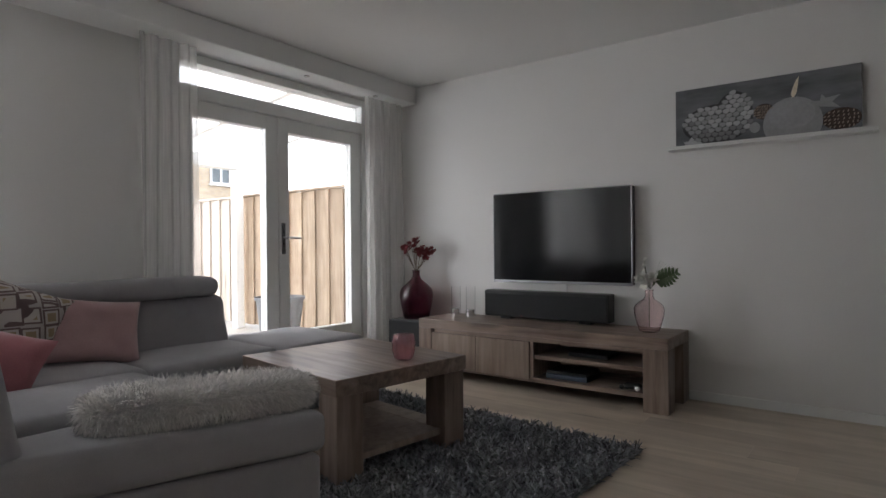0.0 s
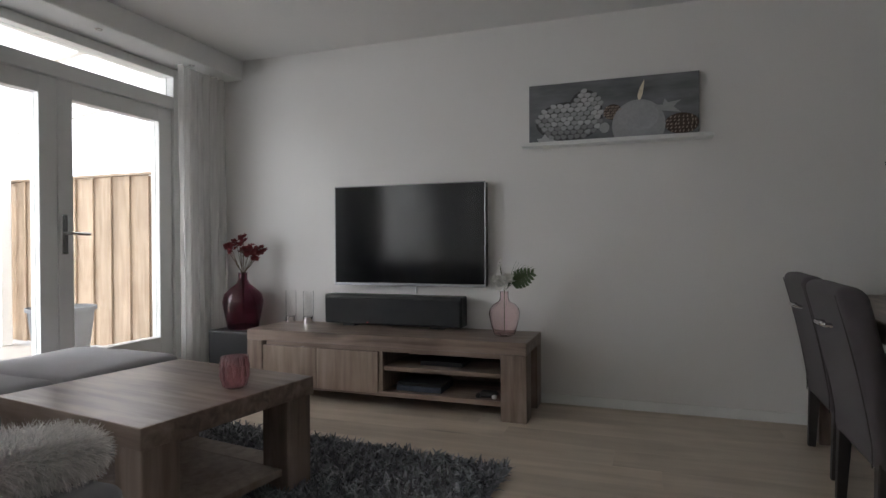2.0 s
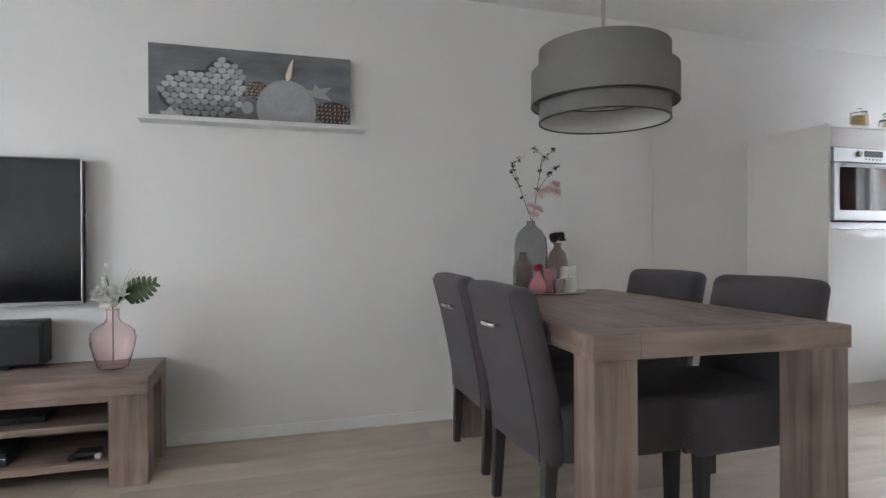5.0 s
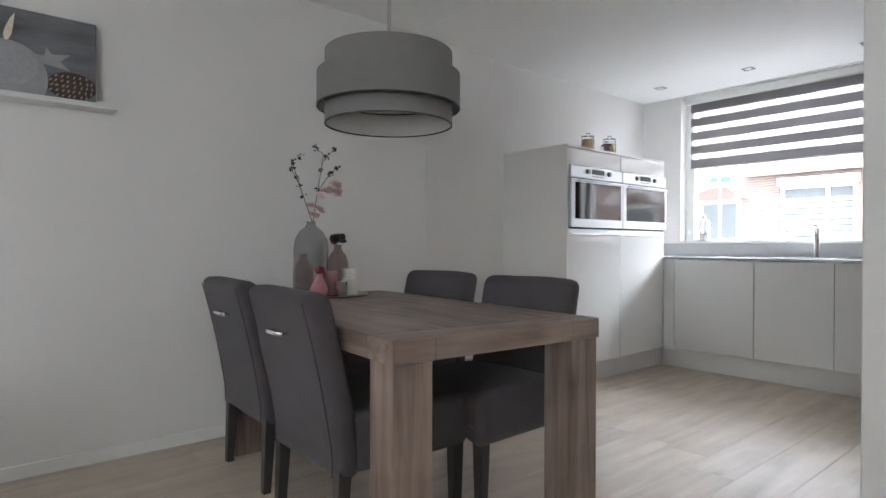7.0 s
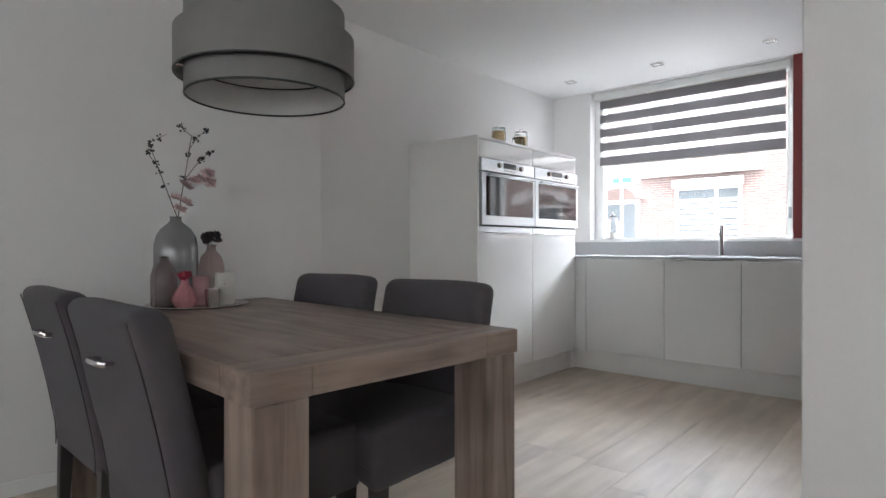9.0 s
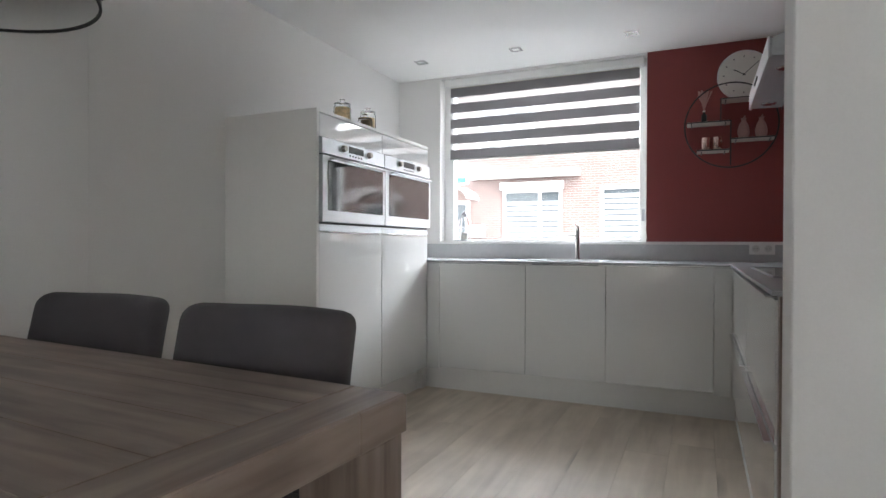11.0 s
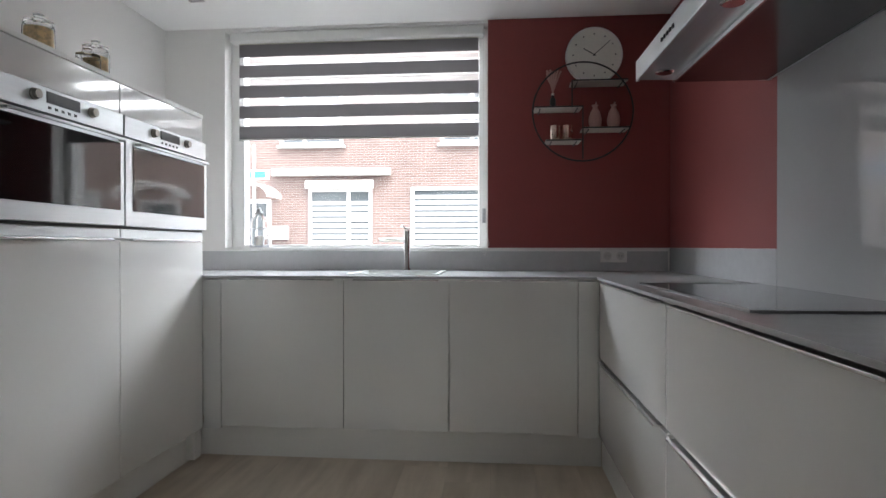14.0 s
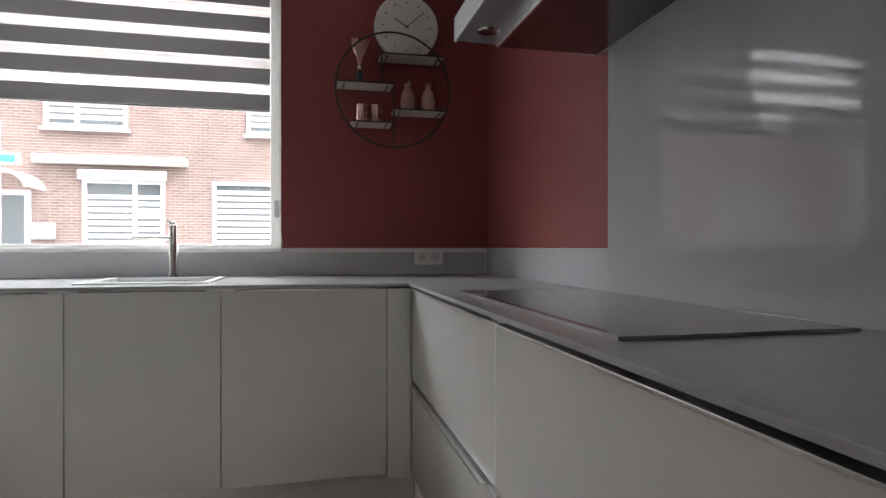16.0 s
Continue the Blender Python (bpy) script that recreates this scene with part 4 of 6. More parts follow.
def plum_vase():
    x, y, z = -3.05, 4.29, 0.4205
    t = thing("plum_vase", (x, y, z), "plum glass bottle vase with dried red flowers", "vase")
    part("bottle", vessel("b", (x, y, z), [(0.105, 0), (0.115, 0.02), (0.135, 0.12), (0.147, 0.20), (0.135, 0.255), (0.09, 0.30), (0.045, 0.335), (0.032, 0.37), (0.032, 0.41), (0.04, 0.415)], 0.006, M_PLUMG, "", ""), M_PLUMG, t, smooth=True)
    rng = random.Random(12)
    st, fl = bmesh.new(), bmesh.new()
    for k in range(17):
        a, r = rng.uniform(0, 6.28), rng.uniform(0.02, 0.17)
        tip = (x + r * math.cos(a) * 1.1, y + r * math.sin(a) * 0.8, z + 0.60 + rng.uniform(-0.05, 0.07) - 0.15 * r)
        tube([(x, y, z + 0.08), (x + 0.01 * math.cos(a), y + 0.01 * math.sin(a), z + 0.41), tip], 0.0025, 5, st)
        for j in range(3):
            blossom(fl, (tip[0] + rng.uniform(-0.025, 0.025), tip[1] + rng.uniform(-0.025, 0.025), tip[2] + rng.uniform(-0.02, 0.03)), rng.uniform(0.022, 0.036), rng, 5)
    part("stem", st, M_STEM, t, "dried stems", kind="stuff")
    part("blossom", fl, M_PETALR, t, "dried dark red flower heads", kind="stuff")


def candle_holder(x, y):
    z = 0.4665
    t = thing("candle_holder", (x, y, z), "clear glass cylinder candle holder on a silver base", "candle holder", "candle holders on the stand")
    part("base", lathe([(0, 0), (0.042, 0), (0.042, 0.045), (0.036, 0.05), (0, 0.05)], (x, y, z), 28), M_CHROME, t, smooth=True)
    part("cylinder", lathe([(0.036, 0.051), (0.038, 0.06), (0.038, 0.235), (0.0355, 0.235), (0.0355, 0.06), (0.034, 0.051)], (x, y, z), 32), M_GLASSV, t, smooth=True)
    return t


def soundbar():
    t = thing("sound_projector", (-1.87, 4.41, 0.4665), "wide black sound bar with a cloth front on the stand", "speaker")
    bm = box(-2.385, -1.355, 4.345, 4.468, 0.482, 0.688, r=0.010)
    part("housing", bm, M_BLACK, t)
    part("grille", box(-2.375, -1.365, 4.336, 4.3445, 0.492, 0.665, r=0.004), M_CLOTHB, t)
    part("indicator", box(-2.045, -2.036, 4.331, 4.335, 0.495, 0.501), M_REDLED, t, "small red indicator")
    for x in (-2.2, -1.54):
        part("foot", box(x - 0.045, x + 0.045, 4.36, 4.45, 0.4665, 0.4815), M_BLACK, t)
    single("cable_cover", box(-1.765, -1.735, 4.488, 4.4995, 0.47, 0.75, r=0.003), M_WHITEP, (-1.75, 4.495, 0.47), "white cable cover under the television", "cable cover")


def pink_vase():
    x, y, z = -1.045, 4.25, 0.4665
    t = thing("pink_vase", (x, y, z), "pink glass bottle vase with white flowers and a leaf", "vase")
    part("bottle", vessel("b", (x, y, z), [(0.05, 0), (0.064, 0.008), (0.082, 0.06), (0.095, 0.115), (0.097, 0.145), (0.090, 0.172), (0.068, 0.196), (0.036, 0.214), (0.027, 0.232), (0.026, 0.27), (0.031, 0.275)], 0.004, M_PINKG, "", ""), M_PINKG, t, smooth=True)
    rng = random.Random(3)
    st = bmesh.new()
    for tip in ((-0.02, -0.02, 0.42), (0.02, -0.03, 0.36), (0.11, -0.01, 0.37), (-0.03, 0.0, 0.46)):
        tube([(x, y, z + 0.03), (x, y, z + 0.28), (x + tip[0], y + tip[1], z + tip[2])], 0.0025, 5, st)
    part("stem", st, M_GREENL, t, kind="stuff")
    for c in ((-0.04, -0.03, 0.355), (0.03, -0.04, 0.365), (-0.005, -0.05, 0.33)):
        bm = bmesh.new()
        for _ in range(3):
            blossom(bm, (x + c[0], y + c[1], z + c[2] - 0.012), 0.052, rng, 6)
        part("flower", bm, M_PETALW, t, "white flower")
    bm = bmesh.new()
    for k in range(5):
        blossom(bm, (x - 0.035 + 0.004 * k, y - 0.01, z + 0.40 + 0.02 * k), 0.016, rng, 5)
    part("bud", bm, M_PETALW, t, kind="stuff")
    # split leaf
    bm = bmesh.new()
    o, d, n = Vector((x + 0.05, y - 0.02, z + 0.33)), Vector((0.75, -0.05, 0.35)).normalized(), Vector((-0.3, -0.1, 0.8)).normalized()
    side = d.cross(n)
    for s in (-1, 1):
        for k in range(7):
            a, w = 0.022 * k, 0.062 * math.sin(math.pi * (0.30 + 0.095 * k))
            p = [o + d * a, o + d * (a + 0.022), o + d * (a + 0.032) + n * s * w * 0.55 + side * 0.006, o + d * (a + 0.010) + n * s * w * 0.55 + side * 0.006]
            v = [bm.verts.new(q) for q in p]
            bm.faces.new(v)
            tip = [bm.verts.new(o + d * (a + 0.034) + n * s * w + side * 0.002), bm.verts.new(o + d * (a + 0.018) + n * s * w * 0.94 + side * 0.002)]
            bm.faces.new((v[3], v[2], tip[0], tip[1]))
    for v in bm.verts:
        v.co += side * rng.uniform(-0.001, 0.001)
    part("leaf", bm, M_GREENL, t, "dark green split leaf")
    bm = bmesh.new()
    for k in range(7):
        tip = Vector((x + 0.08 + 0.02 * k, y - 0.01, z + 0.47 - 0.008 * k))
        tube([(x + 0.02, y, z + 0.30), (x + 0.05 + 0.01 * k, y, z + 0.40), tip], 0.0016, 4, bm, 0.3)
    part("grass", bm, M_GREENL, t, kind="stuff")


def books():
    t = thing("media_player", (-1.55, 4.2, 0.1155), "flat dark blue player on the bottom shelf", "player")
    part("case", box(-1.70, -1.40, 4.06, 4.30, 0.116, 0.15, r=0.003), M_BOOK, t)
    part("lid", box(-1.695, -1.405, 4.065, 4.295, 0.151, 0.17, r=0.002), M_BLACK, t)
    t = thing("settop_box", (-1.4, 4.2, 0.2725), "slim black box on the middle shelf", "player")
    part("case", box(-1.56, -1.28, 4.12, 4.32, 0.273, 0.30, r=0.003), M_BLACK, t)
    t = thing("game_controller", (-1.1, 4.09, 0.1155), "black game controller on the bottom shelf", "controller")
    part("body", box(-1.16, -1.05, 4.05, 4.13, 0.116, 0.15, r=0.015), M_BLACK, t)
    part("grip", box(-1.175, -1.145, 4.03, 4.08, 0.116, 0.145, r=0.013), M_BLACK, t)
    part("plate", box(-1.075, -1.048, 4.038, 4.07, 0.116, 0.14, r=0.008), M_WHITEP, t, "white side plate")


M_CUP = material("rose_pressed_glass", (0.93, 0.62, 0.66), 0.06, vary=0.05, coat=0.6)
M_CUP.node_tree.nodes["Principled BSDF"].inputs["Transmission Weight"].default_value = 0.9


def ribbed_cup():
    x, y, z = -1.752, 2.605, 0.4725
    bm = vessel("c", (x, y, z), [(0.035, 0), (0.046, 0.01), (0.055, 0.05), (0.054, 0.09), (0.048, 0.125)], 0.005, None, "", "", steps=64)
    for v in bm.verts:
        a = math.atan2(v.co.y - y, v.co.x - x)
        h = v.co.z - z
        k = 1 + 0.09 * math.sin(14 * a + 38 * h) * min(1, h / 0.02)
        v.co.x, v.co.y = x + (v.co.x - x) * k, y + (v.co.y - y) * k
    single("tealight_cup", bm, M_CUP, (x, y, z), "pink swirled glass tealight cup", "candle holder", smooth=True)


def cushion(name, centre, size, thick, rot, mat, label, seed=0):
    """A stuffed square cushion with pinched corners."""
    bm = bmesh.new()
    n = 18
    for side in (-1, 1):
        g = [[None] * (n + 1) for _ in range(n + 1)]
        for i in range(n + 1):
            for j in range(n + 1):
                u, w = 2 * i / n - 1, 2 * j / n - 1
                puff = ((1 - u ** 4) * (1 - w ** 4)) ** 0.55
                pin = 1 - 0.07 * (1 - abs(u) ** 2) * abs(w) ** 3
                pin2 = 1 - 0.07 * (1 - abs(w) ** 2) * abs(u) ** 3
                cr = 0.022 * noise.noise(Vector((u * 2.5 + seed, w * 2.5, side)))
                g[i][j] = bm.verts.new((u * size[0] / 2 * pin2, w * size[1] / 2 * pin, side * (thick / 2 * puff + cr * puff)))
        for i in range(n):
            for j in range(n):
                q = (g[i][j], g[i + 1][j], g[i + 1][j + 1], g[i][j + 1])
                bm.faces.new(q if side > 0 else q[::-1])
    bmesh.ops.remove_doubles(bm, verts=bm.verts, dist=0.002)
    m = pose(*centre, *rot)
    bmesh.ops.transform(bm, matrix=m, verts=bm.verts)
    low = min(v.co.z for v in bm.verts)
    return single(name, bm, mat, (centre[0], centre[1], low), label, "cushion", "sofa cushions", smooth=True)


def patterned_material():
    m = material("patterned_cushion_cloth", (0.4, 0.36, 0.33), 0.85)
    nt = m.node_tree
    p = nt.nodes["Principled BSDF"]
    tc = nt.nodes.new("ShaderNodeTexCoord")
    vo = nt.nodes.new("ShaderNodeTexVoronoi")
    vo.distance, vo.inputs["Scale"].default_value, vo.inputs["Randomness"].default_value = "CHEBYCHEV", 12.5, 0.3
    nt.links.new(tc.outputs["Object"], vo.inputs["Vector"])
    cr = nt.nodes.new("ShaderNodeValToRGB")
    cr.color_ramp.interpolation = "CONSTANT"
    e = cr.color_ramp.elements
    e[0].color, e[0].position = (0.33, 0.25, 0.16, 1), 0
    e[1].color, e[1].position = (0.52, 0.47, 0.43, 1), 0.24
    x = e.new(0.36)
    x.color = (0.16, 0.11, 0.11, 1)
    x = e.new(0.46)
    x.color = (0.45, 0.40, 0.38, 1)
    nt.links.new(vo.outputs["Distance"], cr.inputs[0])
    nt.links.new(cr.outputs[0], p.inputs["Base Color"])
    return m


def fur_pillow():
    """A long-haired cushion lying on the sofa's end."""
    c, sx, sy, h = Vector((-1.69, 1.49, 0.520)), 0.13, 0.355, 0.05
    t = thing("fur_cushion", (c.x, c.y, 0.47), "cream long-haired fur cushion lying on the sofa", "cushion", "sofa cushions")
    bm = bmesh.new()
    bmesh.ops.create_uvsphere(bm, u_segments=24, v_segments=14, radius=1)
    rot = Matrix.Rotation(radians(-24), 3, "Z")
    for v in bm.verts:
        u = v.co.copy()
        u = Vector([math.copysign(abs(q) ** 0.7, q) for q in u])
        v.co = c + rot @ Vector((u.x * sx, u.y * sy, u.z * h))
    part("core", bm, M_FUR, t, smooth=True)
    rng = random.Random(21)
    pts = []
    while len(pts) < 15000:
        d = Vector((rng.gauss(0, 1), rng.gauss(0, 1), rng.gauss(0, 1))).normalized()
        u = Vector([math.copysign(abs(q) ** 0.7, q) for q in d])
        if u.z < -0.75:
            continue
        p = c + rot @ Vector((u.x * sx, u.y * sy, u.z * h))
        pts.append((p, (rot @ Vector((d.x / sx, d.y / sy, d.z / h)).normalized() * 0.8 + Vector((0.25, 0.1, 0.05))).normalized(), rng.uniform(0.022, 0.05)))
    v, f = strands(pts, 0, rng, 0.0022, 0.55)
    me = bpy.data.meshes.new("hair")
    me.from_pydata([p - Vector(t.location) for p in v], [], f)
    me.materials.append(M_FUR)
    ob = new("hair", me)
    ob.parent = t
    tagged(ob, "cream strands", kind="stuff")


subwoofer()
plum_vase()
candle_holder(-2.70, 4.39)
candle_holder(-2.55, 4.39)
soundbar()
pink_vase()
books()
ribbed_cup()
cushion("cushion", (-2.99, 1.67, 0.63), (0.45, 0.33), 0.14, (70, 8, 84), M_PINKC, "dusty pink velvet cushion leaning on the backrest", 1)
cushion("cushion", (-3.0, 1.30, 0.68), (0.44, 0.44), 0.13, (75, 24, 78), patterned_material(), "beige and brown patterned cushion in the sofa corner", 2)
cushion("cushion", (-2.72, 1.16, 0.56), (0.40, 0.34), 0.13, (62, 16, 48), M_PINKD, "deep pink velvet cushion in the sofa corner", 3)
fur_pillow()


# ---------------- canvas with a still life, on a ledge ----------------
def flat(points, y, bm=None):
    bm = bm or bmesh.new()
    bm.faces.new([bm.verts.new((x, y, z)) for x, z in points])
    return bm


def oval(cx, cz, rx, rz, n=20, tilt=0.0, top=None):
    out = []
    for k in range(n):
        a = 2 * math.pi * k / n
        x, z = rx * math.cos(a), rz * math.sin(a)
        out.append((cx + x * math.cos(tilt) - z * math.sin(tilt), cz + x * math.sin(tilt) + z * math.cos(tilt)))
    return out


def canvas_picture():
    x0, x1, z0, z1, y = -0.925, 0.092, 1.690, 2.062, 4.462
    t = thing("canvas_picture", ((x0 + x1) / 2, 4.47, z0), "wide canvas print of a candle and white pine cones", "picture")
    W, H = x1 - x0, z1 - z0
    grey = [material("print_grey", (g, g, g * 1.02), 0.7, vary=0.12, scale=9) for g in (0.06, 0.14, 0.24, 0.36, 0.50)]
    back = material("print_backdrop", (0.17, 0.175, 0.185), 0.7, vary=0.6, scale=1.6, bump_scale=5, stretch=(0.8, 1, 3.2))
    brown = material("print_brown", (0.07, 0.045, 0.035), 0.7, vary=0.4, scale=40)
    tan = material("print_tan", (0.34, 0.27, 0.22), 0.7, vary=0.3, scale=40)
    candle_light = material("print_candle_light", (0.38, 0.38, 0.395), 0.7, vary=0.14, scale=7)
    flame = material("print_flame", (0.82, 0.74, 0.58), 0.7, vary=0.15, scale=12)
    part("canvas", box(x0, x1, y, 4.488, z0, z1, r=0.003), back, t)
    X, Z = lambda u: x0 + W * u, lambda w: z0 + H * w
    part("printed_shadow", flat(oval(X(0.25), Z(0.34), W * 0.207, H * 0.335, 30), y - 0.0006), grey[0], t)
    part("printed_shadow", flat(oval(X(0.35), Z(0.50), W * 0.104, H * 0.35, 26), y - 0.0008), grey[0], t)
    rng = random.Random(5)
    scales = [bmesh.new() for _ in range(4)]

    def shield(u, w, k, turn):
        out = []
        for px, pz in ((-0.9, 0.55), (-0.55, 0.85), (0, 0.95), (0.55, 0.85), (0.9, 0.55), (0.95, 0.1), (0.7, -0.5), (0.3, -0.88), (0, -1), (-0.3, -0.88), (-0.7, -0.5), (-0.95, 0.1)):
            px, pz = px * 0.0225 * k * W, pz * 0.047 * k * H
            out.append((X(u) + px * math.cos(turn) - pz * math.sin(turn), Z(w) + px * math.sin(turn) + pz * math.cos(turn)))
        return out
    for r in range(11):
        for c in range(11):
            u, w = 0.055 + 0.041 * c + (0.0205 if r % 2 else 0) + rng.uniform(-0.003, 0.003), 0.07 + 0.076 * r + rng.uniform(-0.006, 0.006)
            inside = ((u - 0.25) / 0.205) ** 2 + ((w - 0.34) / 0.335) ** 2 < 0.97 or ((u - 0.35) / 0.10) ** 2 + ((w - 0.50) / 0.35) ** 2 < 0.97
            if inside:
                turn = (u - 0.26) * 1.6 + rng.uniform(-0.2, 0.2)
                lit = 2 if w > 0.40 else (1 if w > 0.18 else 0)
                lit = min(2, max(0, lit + rng.choice((-1, 0, 0, 1))))
                flat(shield(u, w, 1.0, turn), y - 0.0010 - 0.00016 * (11 - r), scales[lit])
                flat(shield(u + 0.001, w + 0.007, 0.80, turn), y - 0.0011 - 0.00016 * (11 - r), scales[lit + 1])
    for bm, g in zip(scales, (1, 2, 3, 4)):
        part("printed_cone_scale", bm, grey[g], t, kind="stuff")
    for cx, cz, rx, rz in ((0.515, 0.44, 0.055, 0.13), (0.905, 0.18, 0.095, 0.17)):
        part("printed_cone", flat(oval(X(cx), Z(cz), W * rx, H * rz, 20), y - 0.001), brown, t)
        bm = bmesh.new()
        for k in range(40):
            du, dw = -0.85 + 0.24 * (k % 8), -0.72 + 0.34 * (k // 8)
            if du * du + dw * dw < 0.9:
                flat(oval(X(cx + (du + rng.uniform(-0.05, 0.05)) * rx), Z(cz + dw * rz), W * 0.004, H * 0.024, 6, -0.5 + 0.5 * du), y - 0.0016 - 0.00002 * k, bm)
        part("printed_cone_tip", bm, tan, t, kind="stuff")
    ball = [(X(0.663) + W * 0.153 * math.cos(a), max(Z(0.015), Z(0.20) + W * 0.153 * math.sin(a))) for a in [2 * math.pi * k / 40 for k in range(40)]]
    part("printed_candle", flat(ball, y - 0.0022), grey[3], t)
    part("printed_light", flat(oval(X(0.66), Z(0.34), W * 0.118, H * 0.245, 28), y - 0.0025), candle_light, t)
    part("printed_flame", flat([(X(0.662), Z(0.61)), (X(0.674), Z(0.61)), (X(0.686), Z(0.68)), (X(0.692), Z(0.79)), (X(0.698), Z(0.94)), (X(0.680), Z(0.86)), (X(0.665), Z(0.76)), (X(0.657), Z(0.67))], y - 0.0026), flame, t)
    part("printed_star", flat([(X(0.75), Z(0.50)), (X(0.80), Z(0.50)), (X(0.81), Z(0.60)), (X(0.83), Z(0.53)), (X(0.90), Z(0.56)), (X(0.86), Z(0.46)), (X(0.90), Z(0.36)), (X(0.81), Z(0.40)), (X(0.77), Z(0.42))], y - 0.0008), grey[3], t)
    part("printed_star", flat([(X(0.06), Z(0.02)), (X(0.17), Z(0.01)), (X(0.15), Z(0.06)), (X(0.12), Z(0.08)), (X(0.10), Z(0.15)), (X(0.08), Z(0.08)), (X(0.05), Z(0.07))], y - 0.0028), grey[4], t)
    part("printed_star", flat(oval(X(0.465), Z(0.19), W * 0.03, H * 0.09, 16), y - 0.0014), grey[3], t)
    return t


canvas_picture()
single("picture_ledge", boxes((-0.965, 0.165, 4.385, 4.499, 1.660, 1.673), (-0.965, 0.165, 4.385, 4.397, 1.6735, 1.684), r=0.002), M_WHITEP, (-0.4, 4.44, 1.660), "slim white picture ledge on the wall", "shelf")


# ---------------- on the dining table ----------------
TT = 0.7675
def tray():
    single("round_tray", lathe([(0, 0), (0.20, 0), (0.215, 0.008), (0.212, 0.011), (0.20, 0.004), (0, 0.004)], (1.11, 4.10, TT), 56), M_SILVERB, (1.11, 4.10, TT), "flat round silver tray on the table", "tray", smooth=True)


def branch_vase():
    x, y, z = 1.06, 4.20, TT + 0.005
    t = thing("smoked_vase", (x, y, z), "tall smoked glass bottle with berry twigs and pink blossom", "vase")
    part("bottle", vessel("b", (x, y, z), [(0.08, 0), (0.09, 0.01), (0.093, 0.12), (0.092, 0.255), (0.084, 0.30), (0.064, 0.335), (0.036, 0.358), (0.025, 0.37), (0.023, 0.385), (0.027, 0.39)], 0.004, None, "", ""), M_SMOKEG, t, smooth=True)
    rng = random.Random(8)
    tw, be = bmesh.new(), bmesh.new()
    for path in (((0, 0, 0.38), (-0.05, 0, 0.50), (-0.10, 0, 0.62), (-0.13, 0, 0.70), (-0.05, 0, 0.75)), ((-0.06, 0, 0.52), (-0.09, 0, 0.60), (-0.14, 0, 0.66)),
                 ((0, 0, 0.38), (0.03, 0, 0.55), (0.06, 0, 0.70), (0.10, 0, 0.76), (0.15, 0, 0.80)), ((0.05, 0, 0.66), (0.07, 0, 0.76), (0.0, 0, 0.80)),
                 ((0.03, 0, 0.55), (0.09, 0, 0.63), (0.14, 0, 0.68), (0.19, 0, 0.715))):
        pts = [Vector((x + a, y - 0.02 + b + 0.15 * a, z + c)) for a, b, c in path]
        tube(pts, 0.0022, 5, tw, 0.6)
        for a, b in zip(pts[1:], pts[2:]):
            for _ in range(2):
                q = a.lerp(b, rng.random())
                for k in range(6):
                    s = bmesh.ops.create_icosphere(be, subdivisions=1, radius=rng.uniform(0.0035, 0.0065), matrix=Matrix.Translation(q + Vector([rng.uniform(-0.013, 0.013) for _ in range(3)])))
    part("twig", tw, M_STEM, t, kind="stuff")
    part("berry", be, M_BERRY, t, "clustered dark berries", kind="stuff")
    bl = bmesh.new()
    for c in ((0.0, 0, 0.42), (0.02, -0.02, 0.45), (-0.01, 0.01, 0.47), (0.03, 0, 0.53), (0.07, 0, 0.55), (0.11, 0.01, 0.565), (0.14, 0, 0.55), (0.13, -0.01, 0.59)):
        for _ in range(2):
            blossom(bl, (x + c[0], y - 0.03 + c[1], z + c[2]), 0.040, rng, 5)
    part("blossom", bl, M_PETALP, t, "pale pink blossom", kind="stuff")


def small_bottle(x, y, h, r, flowers, label):
    z = TT + 0.005
    t = thing("brown_bottle", (x, y, z), label, "bottle", "bottles on the tray")
    part("bottle", vessel("b", (x, y, z), [(r * 0.85, 0), (r, 0.01), (r, h * 0.62), (r * 0.8, h * 0.78), (r * 0.36, h * 0.9), (r * 0.34, h * 0.97), (r * 0.5, h)], 0.003, None, "", ""), M_BROWNG, t, smooth=True)
    if flowers:
        rng = random.Random(31)
        bm = bmesh.new()
        for k in range(16):
            blossom(bm, (x + rng.uniform(-0.04, 0.045), y + rng.uniform(-0.03, 0.03), z + h + 0.025 + rng.uniform(-0.012, 0.025)), 0.024, rng, 6)
        part("flower", bm, M_PETALD, t, "near-black ruffled flowers", kind="stuff")
        part("stem", tube([(x, y, z + 0.02), (x, y, z + h + 0.02)], 0.002, 5), M_STEM, t)
    return t


